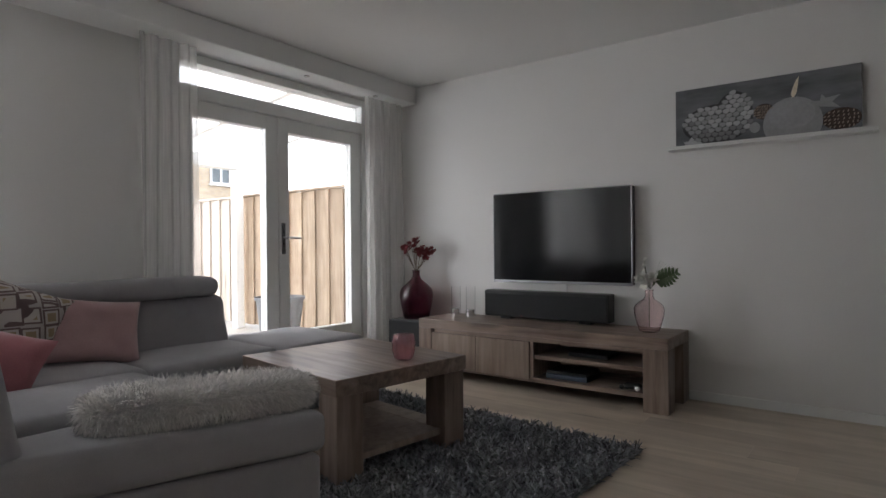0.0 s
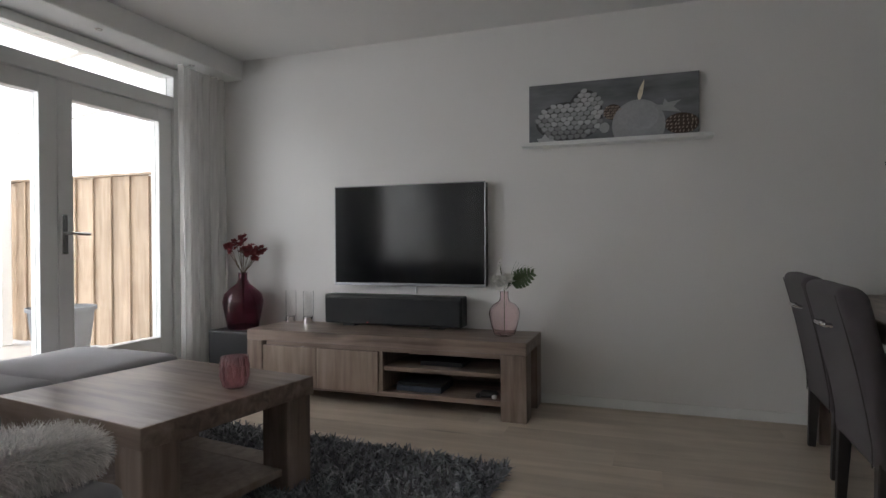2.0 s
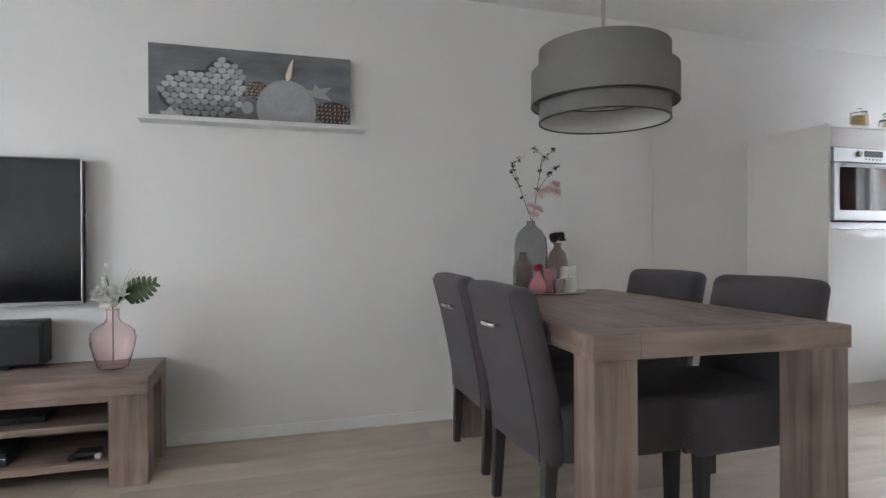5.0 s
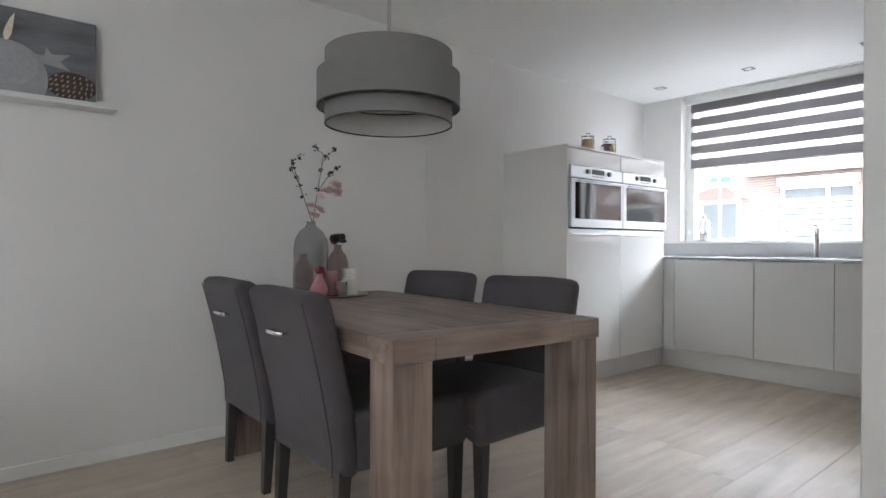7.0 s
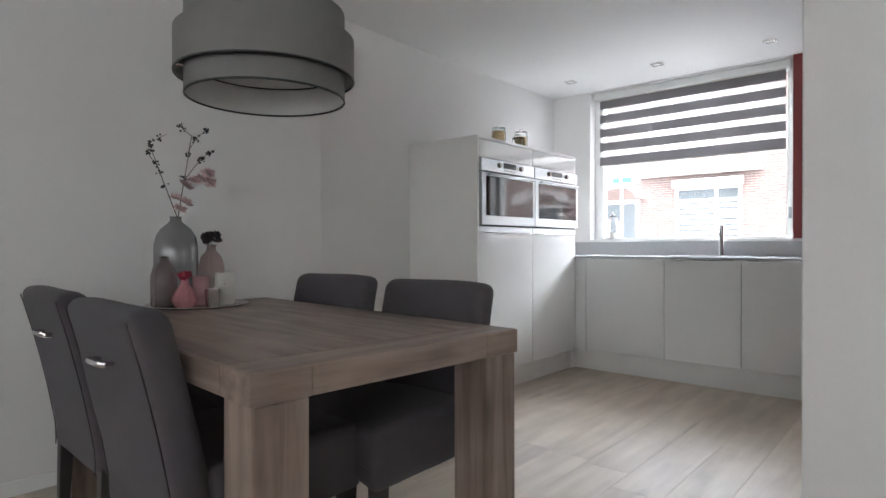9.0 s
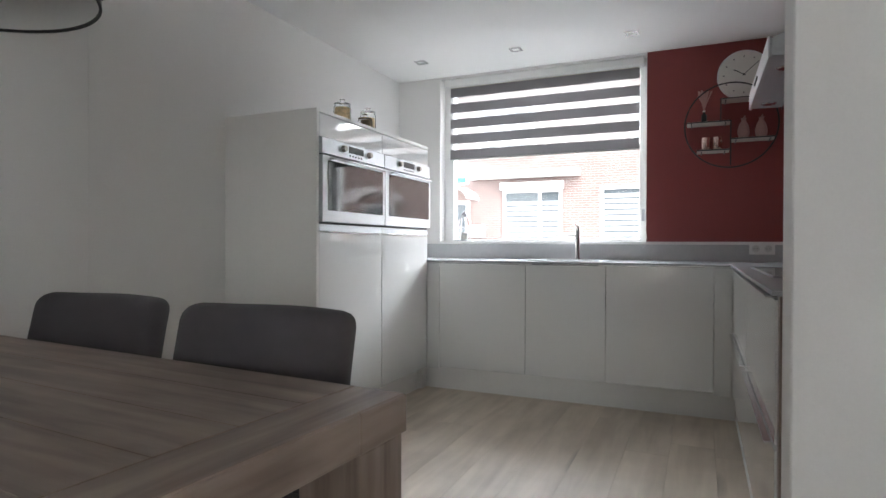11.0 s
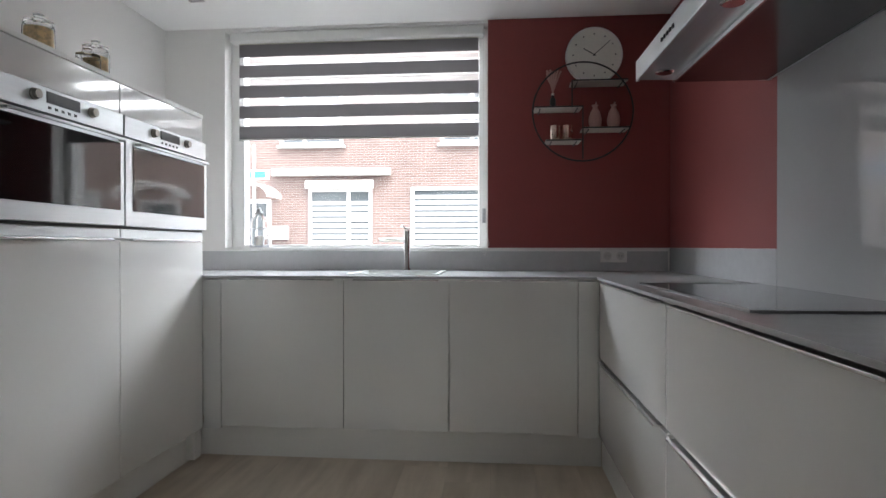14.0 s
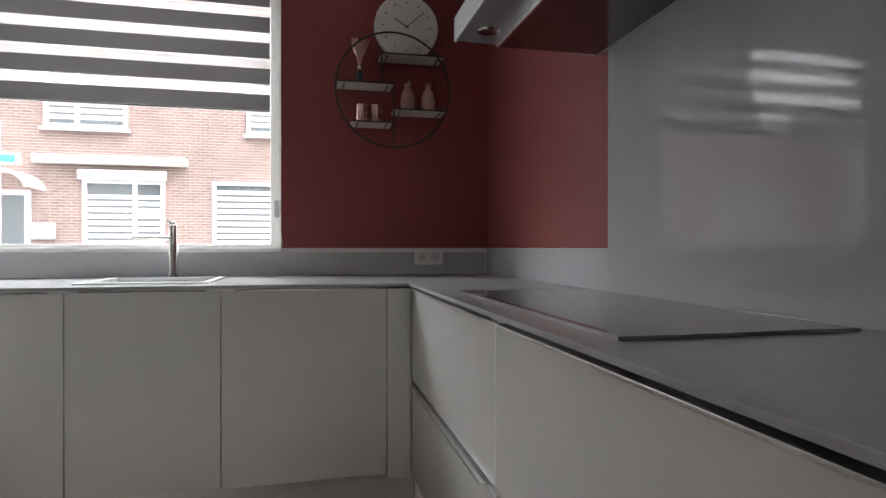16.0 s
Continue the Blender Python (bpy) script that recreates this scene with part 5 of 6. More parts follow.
def table_pieces():
    z = TT + 0.005
    x, y = 1.01, 4.01
    t = thing("bud_vase", (x, y, z), "small coral pink vase with a red flower", "vase")
    bm = vessel("b", (x, y, z), [(0.03, 0), (0.045, 0.015), (0.05, 0.035), (0.035, 0.07), (0.016, 0.10), (0.014, 0.115), (0.018, 0.12)], 0.003, None, "", "", steps=48)
    for v in bm.verts:
        a = math.atan2(v.co.y - y, v.co.x - x)
        k = 1 + 0.05 * math.sin(10 * a)
        v.co.x, v.co.y = x + (v.co.x - x) * k, y + (v.co.y - y) * k
    part("vase", bm, M_PINKCER, t, smooth=True)
    rng = random.Random(2)
    bm = bmesh.new()
    for k in range(6):
        blossom(bm, (x + rng.uniform(-0.02, 0.02), y + rng.uniform(-0.02, 0.02), z + 0.14 + rng.uniform(-0.01, 0.012)), 0.024, rng, 6)
    part("flower", bm, material("crimson_petal", (0.30, 0.012, 0.035), 0.6, vary=0.2), t, "crimson flower")
    for name, px, py, r, h, mat, lab in (("candle_cup", 1.115, 4.08, 0.038, 0.125, M_PINKHOLD, "pink textured glass candle cup"), ("candle_cup", 1.11, 3.965, 0.033, 0.075, M_SILVERB, "small silvery mercury glass cup")):
        bm = vessel("c", (px, py, z), [(r * 0.82, 0), (r * 0.85, 0.006), (r, h)], 0.003, None, "", "", steps=32)
        single(name, bm, mat, (px, py, z), lab, "candle holder", "cups on the tray", smooth=True)
    for px, py, r, h in ((1.25, 4.12, 0.045, 0.135), (1.195, 4.025, 0.042, 0.085)):
        c = thing("candle", (px, py, z), "thick cream pillar candle on the tray", "candle", "candles on the tray")
        part("wax", lathe([(0, 0), (r - 0.002, 0), (r, 0.003), (r, h - 0.006), (r - 0.005, h), (r * 0.5, h - 0.006), (0, h - 0.007)], (px, py, z), 32), M_CREAM, c, smooth=True)
        part("wick", tube([(px, py, z + h - 0.008), (px + 0.002, py, z + h + 0.008)], 0.0012, 5), M_BLACK, c)


tray()
branch_vase()
small_bottle(0.958, 4.09, 0.215, 0.052, False, "small brown glass bottle on the tray")
small_bottle(1.22, 4.19, 0.265, 0.058, True, "brown glass bottle with near-black flowers")
table_pieces()


# ---------------- kitchen: things ----------------
def roller_blind():
    t = thing("roller_blind", (5.06, 3.31, 1.78), "half lowered day and night blind with dark bands", "blind")
    part("cassette", box(5.02, 5.098, 2.50, 4.14, 2.405, 2.469, r=0.01), M_WHITEP, t)
    part("cloth_top", box(5.058, 5.060, 2.535, 4.09, 2.398, 2.412), M_BLINDTOP, t)
    for k in range(5):
        z1 = 2.398 - 0.1325 * k
        part("dark_band", box(5.058, 5.060, 2.535, 4.09, z1 - 0.080, z1), M_BAND, t)
        if k < 4:
            part("clear_band", box(5.0585, 5.0595, 2.535, 4.09, z1 - 0.1325, z1 - 0.080), M_BANDS, t)
    part("bottom_bar", box(5.052, 5.066, 2.533, 4.092, 1.776, 1.7875, r=0.003), M_ALU, t)
    c = []
    for s in (0, 1):
        c.append(tube([(5.035 + 0.012 * s, 2.505, 2.40), (5.036 + 0.008 * s, 2.502, 1.8), (5.037 + 0.006 * s, 2.500, 1.32)], 0.0022, 5))
    for bm in c:
        part("chain", bm, M_WHITEP, t)
    part("tensioner", box(5.015, 5.045, 2.488, 2.512, 1.235, 1.325, r=0.005), M_POT, t, "grey chain tensioner")
    part("cord_loop", tube([(5.0 - 0.012, 2.49, 1.24), (4.985, 2.47, 1.10), (4.982, 2.495, 1.035), (4.985, 2.525, 1.08), (4.99, 2.51, 1.24)], 0.0015, 5), M_WHITEP, t)


def glass_lantern():
    x, y, z = 5.04, 3.95, 1.0825
    t = thing("glass_lantern", (x, y, z), "small arched wire and glass lantern on the sill", "lantern")
    part("base", lathe([(0, 0), (0.06, 0), (0.06, 0.012), (0, 0.012)], (x, y, z), 24), M_POT, t)
    part("glass", lathe([(0.055, 0.0125), (0.058, 0.12), (0.05, 0.18), (0.02, 0.21), (0.018, 0.21), (0.047, 0.178), (0.055, 0.12), (0.052, 0.0125)], (x, y, z), 28), M_GLASSV, t, smooth=True)
    for k in range(8):
        a = math.pi * k / 4
        part("wire", tube([(x + r * math.cos(a), y + r * math.sin(a), z + h) for r, h in ((0.060, 0.012), (0.063, 0.12), (0.054, 0.182), (0.02, 0.215))], 0.0025, 5), M_POT, t)
    for h, r in ((0.06, 0.0625), (0.12, 0.0645)):
        part("ring", tube([(x + r * math.cos(a), y + r * math.sin(a), z + h) for a in [2 * math.pi * k / 20 for k in range(21)]], 0.0025, 5), M_POT, t)
    part("crown", lathe([(0.022, 0.212), (0.03, 0.22), (0.012, 0.24), (0.012, 0.25), (0, 0.255)], (x, y, z), 16), M_POT, t)
    part("tealight", lathe([(0, 0), (0.03, 0), (0.03, 0.06), (0, 0.06)], (x, y, z + 0.0125), 16), M_CREAM, t)


M_INK = material("dark_grey_ink", (0.07, 0.07, 0.075), 0.5, vary=0.05)
M_SOCK = material("socket_white", (0.62, 0.62, 0.60), 0.35, vary=0.02)


def wall_socket():
    t = thing("wall_socket", (4.98, 1.72, 1.03), "white double wall socket above the worktop", "socket")
    part("frame", box(4.972, 4.9849, 1.642, 1.798, 0.992, 1.072, r=0.003), M_WHITEP, t)
    for y in (1.682, 1.758):
        s = part("insert", lathe([(0, 0), (0.024, 0), (0.024, 0.002), (0.020, 0.002), (0.018, 0.0005), (0, 0.0005)], (0, 0, 0), 28), M_SOCK, t)
        s.data.transform(Matrix.Translation(Vector((4.9715, y, 1.032)) - ORIGIN[t.name]) @ Matrix.Rotation(radians(-90), 4, "Y") @ Matrix.Translation(ORIGIN[t.name]))
        for d in (-0.008, 0.008):
            part("hole", box(4.9695, 4.971, y + d - 0.0025, y + d + 0.0025, 1.0295, 1.0345), M_BLACK, t)


def wall_clock():
    x, y, z, r = 4.955, 1.84, 2.238, 0.168
    t = thing("wall_clock", (x, y, z - r), "round white wall clock leaning on the shelf", "clock")
    turn = Matrix.Translation((x, y, z)) @ Matrix.Rotation(radians(-90), 4, "Y")

    def put(name, bm, mat, **k):
        bmesh.ops.transform(bm, matrix=turn, verts=bm.verts)
        return part(name, bm, mat, t, **k)
    put("case", lathe([(0, -0.035), (r, -0.035), (r, 0.0), (r - 0.004, 0.004), (r - 0.008, 0.0), (0, 0.0)], (0, 0, 0), 56), M_WHITEP, smooth=True)
    put("dial", lathe([(0, 0.0012), (r - 0.010, 0.0012), (r - 0.010, 0.0004)], (0, 0, 0), 48), M_PETALW)
    for k in range(12):
        a = math.pi * k / 6
        c, s = math.cos(a), math.sin(a)
        put("hour_mark", lathe([(0, 0.0026), (0.0045, 0.0026), (0.0045, 0.0014)], (0.125 * c, 0.125 * s, 0), 8), M_INK)
    for a, ln, w in ((math.radians(59), 0.075, 0.0028), (math.radians(-48), 0.125, 0.002)):
        bm = box(-0.012, ln, -w, w, 0.003, 0.0045)
        bmesh.ops.rotate(bm, verts=bm.verts, matrix=Matrix.Rotation(a, 3, "Z"))
        put("pointer", bm, M_INK)
    put("pin", lathe([(0, 0.007), (0.006, 0.006), (0.006, 0.002)], (0, 0, 0), 12), M_BLACK)


def ring_shelf():
    x0, x1, cy, cz, r = 4.845, 4.985, 1.925, 1.875, 0.288
    t = thing("ring_shelf", (4.92, cy, cz - r), "round black wire wall rack with four small boards", "shelf")
    ring = [(x0, cy + r * math.cos(a), cz + r * math.sin(a)) for a in [2 * math.pi * k / 64 for k in range(65)]]
    part("ring", tube(ring, 0.005, 8), M_BLACK, t, smooth=True)
    for y0, y1, z in ((1.665, 1.985, 2.052), (1.925, 2.20, 1.90), (1.655, 1.92, 1.775), (1.93, 2.135, 1.705)):
        b = part("board", box(x0 + 0.005, x1, y0, y1, z, z + 0.012, r=0.002), M_SHELFW, t)
        part("edge_bar", tube([(x0, y0, z + 0.006), (x0, y1, z + 0.006)], 0.004, 6), M_BLACK, b)
        for yy in (y0 + 0.03, y1 - 0.03):
            part("bracket", tube([(x0, yy, z - 0.006), (x1, yy, z - 0.006)], 0.004, 6), M_BLACK, b)
    for y, z0, z1 in ((1.985, 1.90, 2.06), (1.923, 1.60, 1.91)):
        part("upright", tube([(x0, y, z0), (x0, y, z1)], 0.004, 6), M_BLACK, t)


def shelf_things():
    x, y, z = 4.91, 2.09, 1.9125
    t = thing("reed_bottle", (x, y, z), "small dark bottle with dried grass plumes", "bottle")
    part("bottle", lathe([(0, 0), (0.017, 0), (0.017, 0.05), (0.008, 0.068), (0.008, 0.075), (0, 0.075)], (x, y, z), 20), M_BLACK, t, smooth=True)
    part("neck", lathe([(0.0085, 0.0752), (0.0085, 0.088), (0, 0.088)], (x, y, z), 16), M_CREAM, t)
    rng = random.Random(6)
    bm = bmesh.new()
    for k in range(16):
        a = rng.uniform(-1, 1)
        tip = (x + rng.uniform(-0.02, 0.02), y + 0.06 * a, z + 0.215 + rng.uniform(-0.02, 0.015))
        tube([(x, y, z + 0.085), (x, y + 0.02 * a, z + 0.14), tip], 0.0022, 4, bm, 2.4)
    part("plume", bm, M_TERRA, t, "dried pinkish plumes", kind="stuff")
    for y in (2.078, 2.005):
        single("copper_cup", vessel("c", (4.91, y, 1.7175), [(0.030, 0), (0.032, 0.003), (0.033, 0.088)], 0.002, None, "", "", steps=28), M_COPPER, (4.91, y, 1.7175), "small copper tealight cup on the rack", "candle holder", "copper cups", smooth=True)
    for y in (1.842, 1.735):
        b = thing("stoneware_jug", (4.91, y, 1.7875), "blush stoneware oil jug with a small spout", "jug", "oil jugs")
        part("body", lathe([(0, 0), (0.028, 0), (0.037, 0.03), (0.038, 0.055), (0.028, 0.095), (0.014, 0.118), (0.013, 0.128), (0.020, 0.136), (0.018, 0.138), (0, 0.13)], (4.91, y, 1.7875), 28), M_TERRA, b, smooth=True)
        part("spout", tube([(4.91, y, 1.7875 + 0.133), (4.91, y - 0.008, 1.7875 + 0.155)], 0.005, 8), M_TERRA, b)


def storage_jar(x, y, r, h, fill):
    z = 1.7655
    t = thing("storage_jar", (x, y, z), "lidded glass storage jar with dry food", "jar", "storage jars")
    part("jar", vessel("j", (x, y, z), [(r * 0.92, 0), (r, 0.008), (r, h * 0.86), (r * 0.88, h)], 0.003, None, "", "", steps=28), M_GLASSV, t, smooth=True)
    part("lid", lathe([(0, h + 0.001), (r * 0.95, h + 0.001), (r * 0.95, h + 0.010), (r * 0.3, h + 0.016), (r * 0.25, h + 0.022), (r * 0.34, h + 0.034), (0, h + 0.04)], (x, y, z), 28), M_GLASSV, t, smooth=True)
    if fill:
        part("contents", lathe([(0, 0.0), (r - 0.005, 0.0), (r - 0.005, h * fill), (0, h * fill + 0.006)], (x, y, z + 0.004), 20), M_GRAIN, t)


def downlight(x, y):
    t = thing("downlight", (x, y, KZ), "small square steel recessed downlight, unlit", "lamp", "kitchen downlights")
    part("frame", boxes((x - 0.043, x + 0.043, y - 0.043, y - 0.026, KZ - 0.006, KZ - 0.0005), (x - 0.043, x + 0.043, y + 0.026, y + 0.043, KZ - 0.006, KZ - 0.0005), (x - 0.043, x - 0.026, y - 0.026, y + 0.026, KZ - 0.006, KZ - 0.0005), (x + 0.026, x + 0.043, y - 0.026, y + 0.026, KZ - 0.006, KZ - 0.0005)), M_ALU, t)
    part("lens", box(x - 0.026, x + 0.026, y - 0.026, y + 0.026, KZ - 0.003, KZ - 0.0005), M_WHITEP, t)


roller_blind()
glass_lantern()
wall_socket()
wall_clock()
ring_shelf()
shelf_things()
storage_jar(3.31, 4.03, 0.05, 0.10, 0.8)
storage_jar(3.63, 4.05, 0.05, 0.12, 0.7)
storage_jar(3.545, 4.02, 0.045, 0.06, 0)
for yy in (4.12, 3.35, 2.54):
    downlight(4.54, yy)
for yy in (3.3, 4.05):
    s = thing("soffit_spot", (-3.29, yy, 2.335), "tiny round spotlight in the soffit, unlit", "lamp", "soffit spots")
    part("ring", lathe([(0.018, -0.004), (0.022, 0.0), (0.012, 0.0), (0.012, -0.004), (0.018, -0.004)], (-3.29, yy, 2.3345), 20), M_ALU, s)

# ---------------- the garden ----------------
M_FENCE = wood("larch_boards", (0.32, 0.235, 0.165), (0.51, 0.40, 0.295), 0.7, grain=(14, 14, 1.1), random=0.12, bump=0.3)
M_FENCEP = wood("pale_boards", (0.48, 0.42, 0.36), (0.68, 0.61, 0.53), 0.7, grain=(14, 14, 1.1), random=0.10, bump=0.3)
M_PAVING = material("grey_paving", (0.33, 0.32, 0.30), 0.8, vary=0.15, scale=4, bump=0.3, bump_scale=80)
M_BOUNCE = material("pale_bounce_concrete", (0.48, 0.47, 0.45), 0.8, vary=0.12, scale=3, bump=0.3, bump_scale=80)
M_ASPHALT = material("street_asphalt", (0.17, 0.16, 0.155), 0.85, vary=0.2, scale=3, bump=0.4, bump_scale=120)
M_ROOFSHEET = sheer("opal_roof_sheet", (0.92, 0.93, 0.93), 0.25)
M_LEAF = material("garden_leaves", (0.10, 0.15, 0.05), 0.6, vary=0.4, scale=12)


def brick_material(name, one, two):
    m = bpy.data.materials.new(name)
    m.use_nodes = True
    nt = m.node_tree
    p = nt.nodes["Principled BSDF"]
    p.inputs["Roughness"].default_value = 0.85
    tc = nt.nodes.new("ShaderNodeTexCoord")
    mp = nt.nodes.new("ShaderNodeMapping")
    mp.inputs["Rotation"].default_value = (radians(90), 0, radians(90))
    sep, comb = nt.nodes.new("ShaderNodeSeparateXYZ"), nt.nodes.new("ShaderNodeCombineXYZ")
    nt.links.new(tc.outputs["Object"], sep.inputs[0])
    nt.links.new(sep.outputs["Y"], comb.inputs["X"])
    nt.links.new(sep.outputs["Z"], comb.inputs["Y"])
    br = nt.nodes.new("ShaderNodeTexBrick")
    br.inputs["Color1"].default_value, br.inputs["Color2"].default_value = (*one, 1), (*two, 1)
    br.inputs["Mortar"].default_value = (0.36, 0.335, 0.315, 1)
    br.inputs["Scale"].default_value, br.inputs["Mortar Size"].default_value = 1.0, 0.008
    br.inputs["Brick Width"].default_value, br.inputs["Row Height"].default_value = 0.22, 0.066
    nt.links.new(comb.outputs[0], br.inputs["Vector"])
    nz = nt.nodes.new("ShaderNodeTexNoise")
    nz.inputs["Scale"].default_value, nz.inputs["Detail"].default_value = 1.7, 6
    nt.links.new(tc.outputs["Object"], nz.inputs["Vector"])
    mr = nt.nodes.new("ShaderNodeMapRange")
    mr.inputs[3].default_value, mr.inputs[4].default_value = 0.75, 1.25
    nt.links.new(nz.outputs[0], mr.inputs[0])
    sc = nt.nodes.new("ShaderNodeVectorMath")
    sc.operation = "SCALE"
    nt.links.new(br.outputs[0], sc.inputs[0])
    nt.links.new(mr.outputs[0], sc.inputs["Scale"])
    nt.links.new(sc.outputs[0], p.inputs["Base Color"])
    b = nt.nodes.new("ShaderNodeBump")
    b.inputs["Strength"].default_value, b.inputs["Distance"].default_value, b.invert = 0.6, 0.01, True
    nt.links.new(br.outputs["Fac"], b.inputs["Height"])
    nt.links.new(b.outputs[0], p.inputs["Normal"])
    return m


M_BRICK = brick_material("pink_red_brick", (0.25, 0.172, 0.152), (0.188, 0.126, 0.112))
M_BRICKY = brick_material("sand_brick", (0.52, 0.42, 0.29), (0.44, 0.34, 0.23))
M_TILE = material("roof_tiles", (0.20, 0.16, 0.15), 0.8, vary=0.2, scale=4)
M_SILVER = material("facade_white", (0.66, 0.66, 0.65), 0.4, vary=0.03)
M_DARKW = material("dark_window_glass", (0.10, 0.12, 0.13), 0.06, vary=0.1, scale=1)
M_BLUE = material("sign_blue", (0.05, 0.25, 0.62), 0.4)
M_BLINDL = material("pale_window_blind", (0.55, 0.57, 0.58), 0.6, vary=0.05)

setting("ground", boxes((-60, -3.8, -60, 60, -0.3, -0.06), (5.3, 60, -60, 60, -0.3, -0.12), (-3.8, 5.3, -60, -0.86, -0.3, -0.12), (-3.8, 5.3, 4.87, 60, -0.3, -0.12)), M_PAVING, "paved ground round the house", "ground")
setting("road", box(7.5, 13.5, -40, 50, -0.119, -0.10), M_ASPHALT, "asphalt street in front of the house", "road")


# added unseen below the window, pale to bounce daylight onto the kitchen ceiling
setting("pavement", box(5.32, 7.495, -40, 50, -0.1195, -0.03), M_BOUNCE, "unseen pale pavement strip added to bounce daylight into the kitchen", "pavement")


def fence(name, x0, x1, y0, y1, h, mat, group, seed):
    """Upright boards on two rails, set by turns before and behind them."""
    f = thing(name, (x0, y0, -0.06), "tall timber garden fence of upright boards", "fence", group)
    rng = random.Random(seed)
    d = Vector((x1 - x0, y1 - y0, 0))
    n = int(d.length / 0.125)
    u, nrm = d.normalized(), Vector((-d.y, d.x, 0)).normalized()
    for i in range(n):
        c = Vector((x0, y0, 0)) + u * (i + 0.5) * d.length / n + nrm * (0.014 if i % 2 else -0.014)
        a, b = c - u * 0.076 - nrm * 0.009, c + u * 0.076 + nrm * 0.009
        part("board", box(min(a.x, b.x), max(a.x, b.x), min(a.y, b.y), max(a.y, b.y), -0.02, h + rng.uniform(-0.006, 0.006), r=0.003, seg=1), mat, f)
    for z in (0.35, 1.35):
        a, b = Vector((x0, y0, z)) - nrm * 0.025, Vector((x1, y1, z)) - nrm * 0.055
        part("rail", box(min(a.x, b.x), max(a.x, b.x), min(a.y, b.y), max(a.y, b.y), z, z + 0.09), mat, f)
    part("cap", box(min(x0, x1) - 0.03, max(x0, x1) + 0.03, min(y0, y1) - 0.045, max(y0, y1) + 0.045, h + 0.007, h + 0.03), mat, f)
    return f


fence("fence", -3.86, -7.05, 5.3, 5.3, 1.76, M_FENCE, "garden fences", 3)
fence("fence", -9.6, -9.6, 7.2, 2.2, 1.72, M_FENCEP, "garden fences", 5)
fence("fence", -7.05, -9.5, 5.35, 5.35, 1.76, M_FENCEP, "garden fences", 6)


def pergola():
    t = thing("veranda_roof", (-5.4, 3.0, -0.06), "white veranda with an opal sheet roof on posts", "veranda")
    for y in (5.15, 1.2):
        part("post", box(-7.02, -6.90, y - 0.06, y + 0.06, -0.06, 2.13, r=0.006), M_FRAME, t)
    part("gutter_beam", box(-7.08, -6.88, -0.6, 5.25, 2.13, 2.30, r=0.01), M_FRAME, t)
    part("wall_beam", box(-3.88, -3.81, -0.6, 5.25, 2.62, 2.74), M_FRAME, t)
    for y in (-0.5, 0.65, 1.8, 2.95, 4.1, 5.2):
        bm = box(-6.98, -3.82, y - 0.03, y + 0.03, 0, 0.08)
        for v in bm.verts:
            v.co.z += 2.26 + (v.co.x + 6.98) / 3.16 * 0.38
        part("rafter", bm, M_FRAME, t)
    bm = box(-7.1, -3.82, -0.6, 5.25, 0.081, 0.09)
    for v in bm.verts:
        v.co.z += 2.26 + (v.co.x + 6.98) / 3.16 * 0.38
    part("roof_sheet", bm, M_ROOFSHEET, t, "milky roof sheet")
    return t


pergola()


M_GPOT = material("grey_planter_stone", (0.20, 0.205, 0.215), 0.7, vary=0.12, scale=8, bump=0.2)


def planter(x, y, r, h):
    t = thing("planter", (x, y, -0.06), "tall grey round planter on the terrace", "planter", "terrace planters")
    part("pot", lathe([(r * 0.7, 0), (r, h), (r * 1.06, h), (r * 1.06, h - 0.03), (r * 0.9, h - 0.02), (r * 0.9, h - 0.08), (0, h - 0.08)], (x, y, -0.06), 28), M_GPOT, t, smooth=True)
    part("soil", lathe([(0, 0), (r * 0.88, 0), (r * 0.88, 0.01), (0, 0.012)], (x, y, -0.06 + h - 0.075), 24), M_SUB, t)
    return t


planter(-4.77, 4.17, 0.24, 0.60)


def shrub(x, y, h, seed):
    rng = random.Random(seed)
    t = thing("shrub", (x, y, -0.06), "sparse green shrub by the fence", "shrub")
    st, v, f = bmesh.new(), [], []
    for k in range(9):
        a, r = rng.uniform(0, 6.3), rng.uniform(0.05, 0.3)
        tip = Vector((x + r * math.cos(a), y + r * math.sin(a), h * rng.uniform(0.6, 1)))
        tube([(x, y, -0.06), (x + 0.4 * (tip.x - x), y + 0.4 * (tip.y - y), tip.z * 0.5), tip], 0.008, 5, st, 0.4)
        for _ in range(45):
            q = Vector((x, y, 0)).lerp(tip, rng.uniform(0.3, 1.05)) + Vector([rng.uniform(-0.09, 0.09) for _ in range(3)])
            d1, d2 = Vector([rng.uniform(-1, 1) for _ in range(3)]).normalized() * 0.03, Vector([rng.uniform(-1, 1) for _ in range(3)]).normalized() * 0.014
            b = len(v)
            v += [q - d1, q + d2, q + d1, q - d2]
            f.append((b, b + 1, b + 2, b + 3))
    part("stems", st, M_CHAIRLEG, t, kind="stuff")
    me = bpy.data.meshes.new("leaves")
    me.from_pydata([p - Vector(t.location) for p in v], [], f)
    me.materials.append(M_LEAF)
    ob = new("leaves", me)
    ob.parent = t
    tagged(ob, kind="stuff")


shrub(-8.9, 4.6, 1.0, 2)


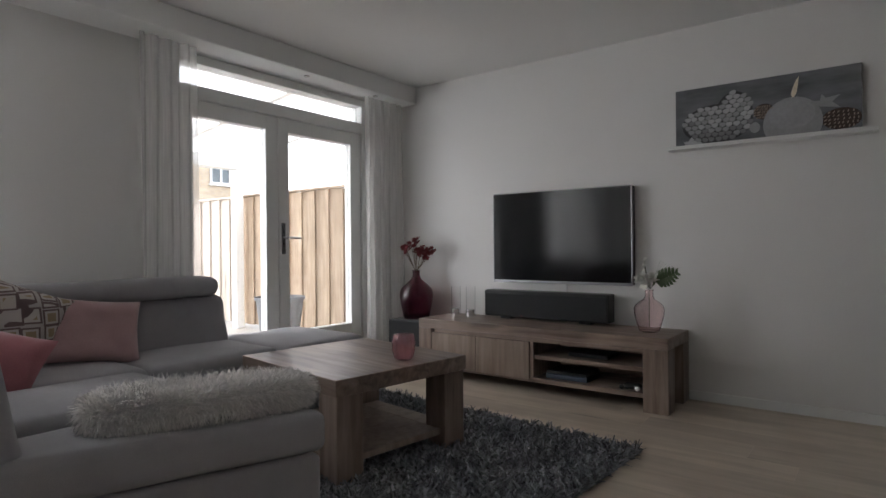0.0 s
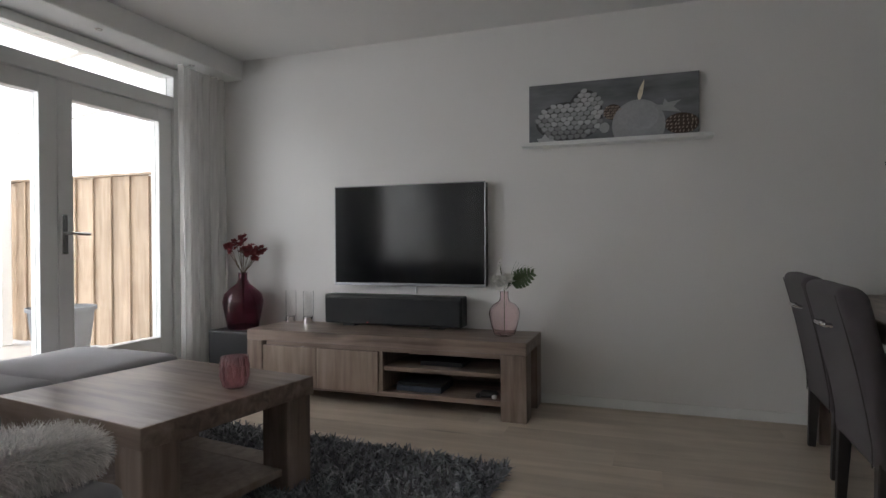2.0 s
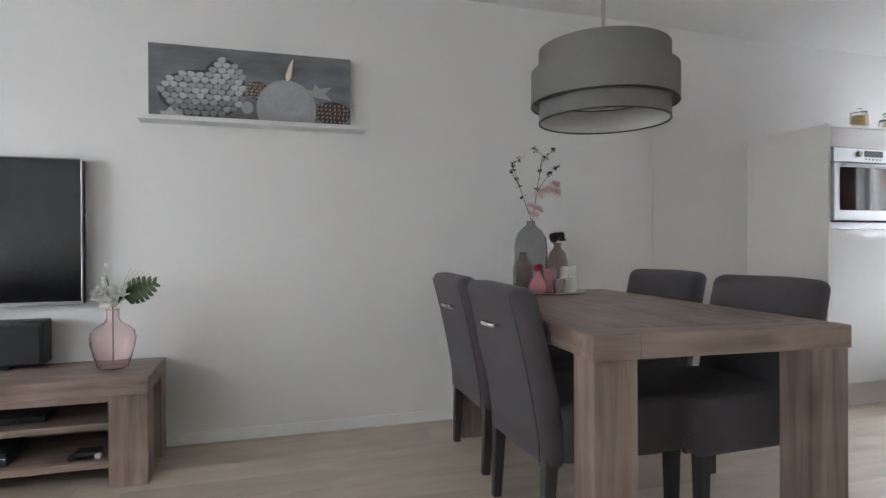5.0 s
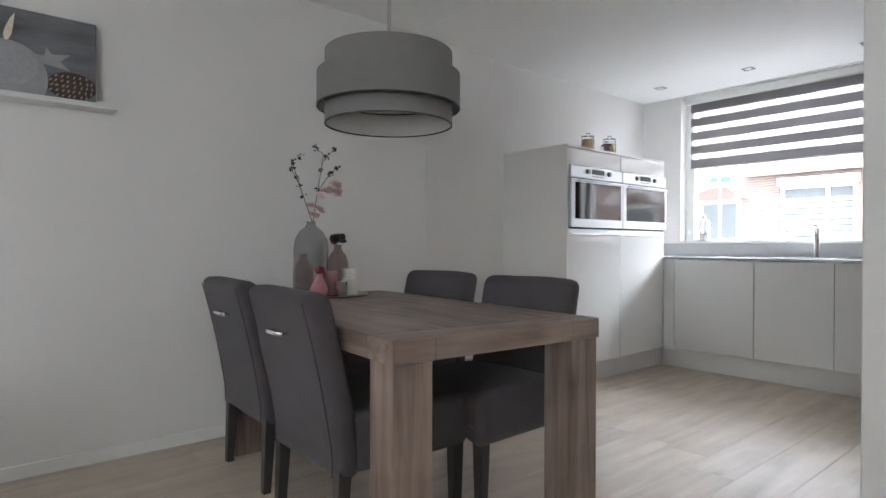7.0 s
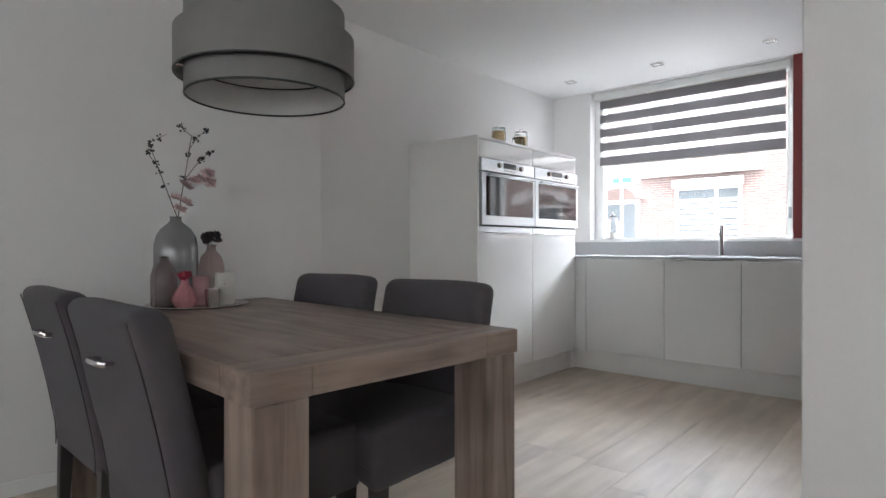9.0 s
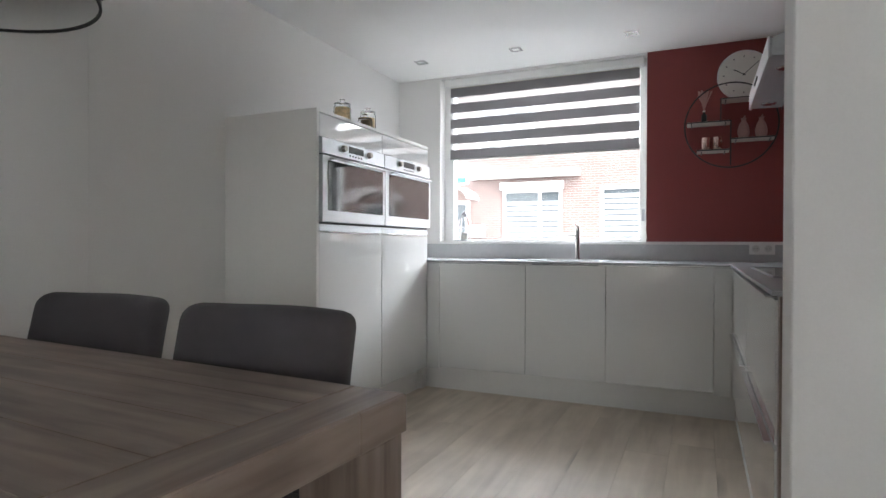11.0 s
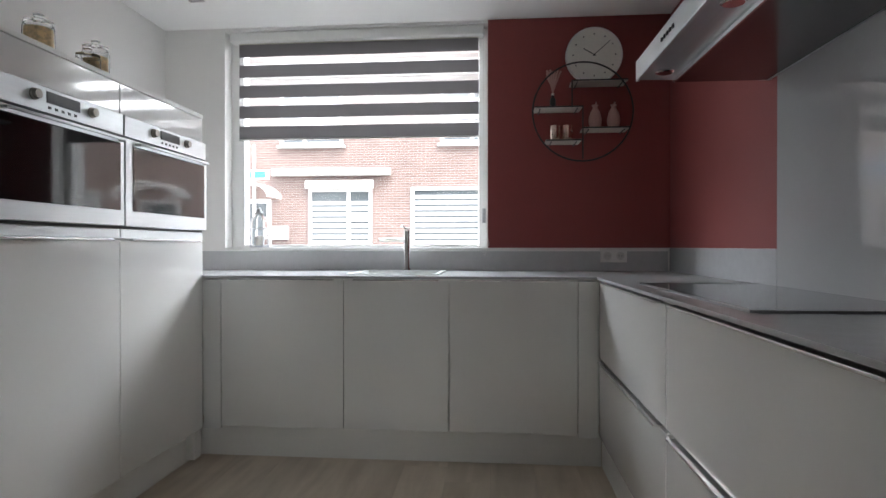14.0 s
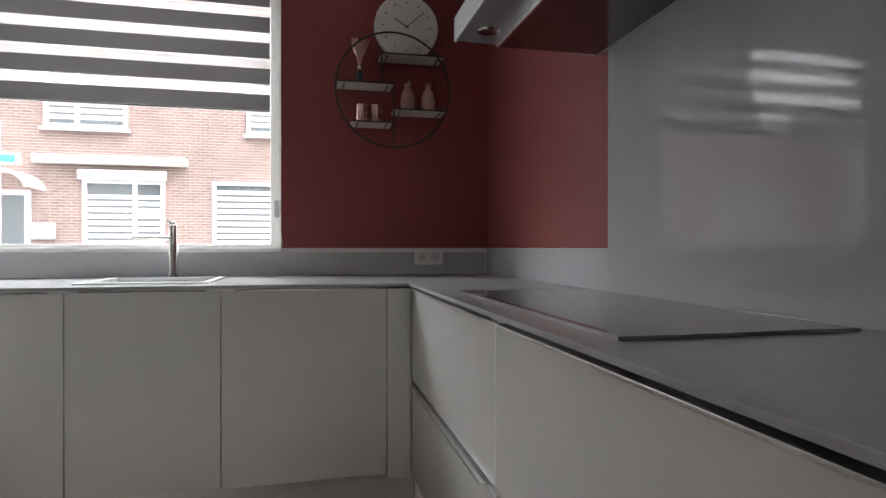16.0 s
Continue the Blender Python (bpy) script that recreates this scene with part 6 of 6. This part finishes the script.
def far_window(parent, x, y0, y1, z0, z1, out, split=(), blind=False):
    """A framed window in a facade at x that looks along out (-1 or 1)."""
    w = part("window", box(min(x, x + out * 0.012), max(x, x + out * 0.012), y0, y1, z0, z1), M_DARKW, parent)
    a, b = min(x + out * 0.013, x + out * 0.07), max(x + out * 0.013, x + out * 0.07)
    bars = [(a, b, y0, y0 + 0.09, z0, z1), (a, b, y1 - 0.09, y1, z0, z1), (a, b, y0 + 0.09, y1 - 0.09, z1 - 0.09, z1), (a, b, y0 + 0.09, y1 - 0.09, z0, z0 + 0.09)]
    for s in split:
        bars.append((a, b, s - 0.045, s + 0.045, z0 + 0.09, z1 - 0.09))
    part("frame", boxes(*bars), M_SILVER, w)
    part("sill", box(min(x + out * 0.013, x + out * 0.14), max(x + out * 0.013, x + out * 0.14), y0 - 0.06, y1 + 0.06, z0 - 0.07, z0 - 0.002), M_SILVER, w)
    if blind:
        part("blind", boxes(*[(min(x + out * 0.013, x + out * 0.02), max(x + out * 0.013, x + out * 0.02), y0 + 0.09, y1 - 0.09, z, z + 0.10) for z in [z0 + 0.2 + 0.15 * k for k in range(int((z1 - z0 - 0.35) / 0.15))]]), M_BLINDL, w)
    return w


def street_house():
    X = 16.7
    t = thing("street_house", (19.5, 5.0, -0.12), "pink-red brick terraced house across the street", "house")
    part("wall", box(X, 23.0, -12, 26, -0.12, 5.75), M_BRICK, t)
    bm = box(X - 0.35, 23.4, -12, 26, 5.92, 6.02)
    for v in bm.verts:
        v.co.z += max(0, v.co.x - X + 0.35) * 0.85
    part("roof", bm, M_TILE, t)
    for k in range(10):
        part("tile_course", box(X - 0.36 + 0.3 * k, X - 0.30 + 0.3 * k, -12, 26, 6.0 + 0.255 * k, 6.06 + 0.255 * k), M_TILE, t)
    part("gutter", box(X - 0.42, X - 0.002, -12, 26, 5.62, 5.90, r=0.03), M_SILVER, t)
    far_window(t, X, 5.66, 7.40, 0.95, 2.64, -1, (6.30,), True)
    part("roller_box", box(X - 0.2, X - 0.075, 5.60, 7.46, 2.62, 2.85, r=0.03), M_SILVER, t, "white roller shutter box")
    part("window_bar", box(X - 0.071, X - 0.02, 5.75, 6.255, 1.82, 1.95), M_SILVER, t)
    far_window(t, X, 2.75, 4.62, 0.95, 2.66, -1, (), True)
    far_window(t, X, 6.45, 8.18, 3.80, 5.25, -1, (7.5,), True)
    far_window(t, X, 2.1, 3.84, 3.80, 5.25, -1, (3.0,), True)
    far_window(t, X, -1.5, 0.4, 0.95, 2.66, -1, (-0.5,), True)
    far_window(t, X, 12.2, 14.2, 0.95, 2.66, -1, (13.2,), True)
    aw = part("awning", box(X - 0.25, X - 0.01, 5.15, 8.36, 2.97, 3.17, r=0.03), M_SILVER, t, "rolled-in white awning")
    for yc in (9.03, -3.75):
        door = part("front_door", box(X - 0.05, X, yc - 0.48, yc + 0.47, -0.1, 2.25), M_DARKW, t, "dark front door")
        part("door_frame", boxes((X - 0.08, X - 0.001, yc - 0.59, yc - 0.481, -0.1, 2.36), (X - 0.08, X - 0.001, yc + 0.471, yc + 0.58, -0.1, 2.36), (X - 0.08, X - 0.001, yc - 0.481, yc + 0.471, 2.252, 2.36)), M_SILVER, door)
        angles = [math.pi * i / 14 for i in range(15)]
        for k in range(2):
            part("canopy_arch", tube([(X - 0.9 * k, yc + 0.85 * math.cos(a), 2.36 + 0.42 * math.sin(a)) for a in angles], 0.035, 6), M_SILVER, t)
        bm = bmesh.new()
        rows = [[bm.verts.new((X - 0.9 * k, yc + 0.85 * math.cos(a), 2.37 + 0.42 * math.sin(a))) for a in angles] for k in range(2)]
        for i in range(14):
            bm.faces.new((rows[0][i], rows[0][i + 1], rows[1][i + 1], rows[1][i]))
        part("canopy", bm, M_ROOFSHEET, t, "curved clear door canopy")
    far_window(t, X, -7.4, -5.5, 0.95, 2.66, -1, (-6.8,), True)
    far_window(t, X, -4.4, -2.9, 3.80, 5.25, -1, (-3.6,), True)
    part("meter_box", box(X - 0.14, X - 0.001, 7.95, 8.40, 1.27, 1.63, r=0.01), M_POT, t, "grey box on the wall")
    return t


street_house()


def garden_house():
    X = -24.0
    t = thing("garden_house", (-27, 9.3, -0.06), "sand-coloured brick house beyond the gardens", "house")
    part("wall", box(-30, X, 2, 16.7, -0.06, 6.6), M_BRICKY, t)
    part("roof", box(-30.3, X + 0.3, 1.8, 16.9, 6.601, 6.9), M_TILE, t)
    far_window(t, X, 15.15, 16.2, 4.0, 5.4, 1, (15.7,))
    far_window(t, X, 9.0, 11.0, 4.0, 5.4, 1, (10.0,))
    return t


garden_house()


def street_sign():
    t = thing("street_sign", (12.0, 6.93, -0.12), "blue and white street name sign on a pole", "sign")
    part("pole", tube([(12.0, 6.93, -0.12), (12.0, 6.93, 3.0)], 0.035, 12), M_ALU, t)
    part("plate", box(11.93, 11.96, 6.62, 7.16, 2.34, 2.52, r=0.004), M_FRAME, t)
    part("blue_field", boxes((11.924, 11.929, 6.95, 7.12, 2.37, 2.49), (11.924, 11.929, 6.68, 6.90, 2.37, 2.49)), M_BLUE, t, "blue bars of a street name")
    return t


street_sign()
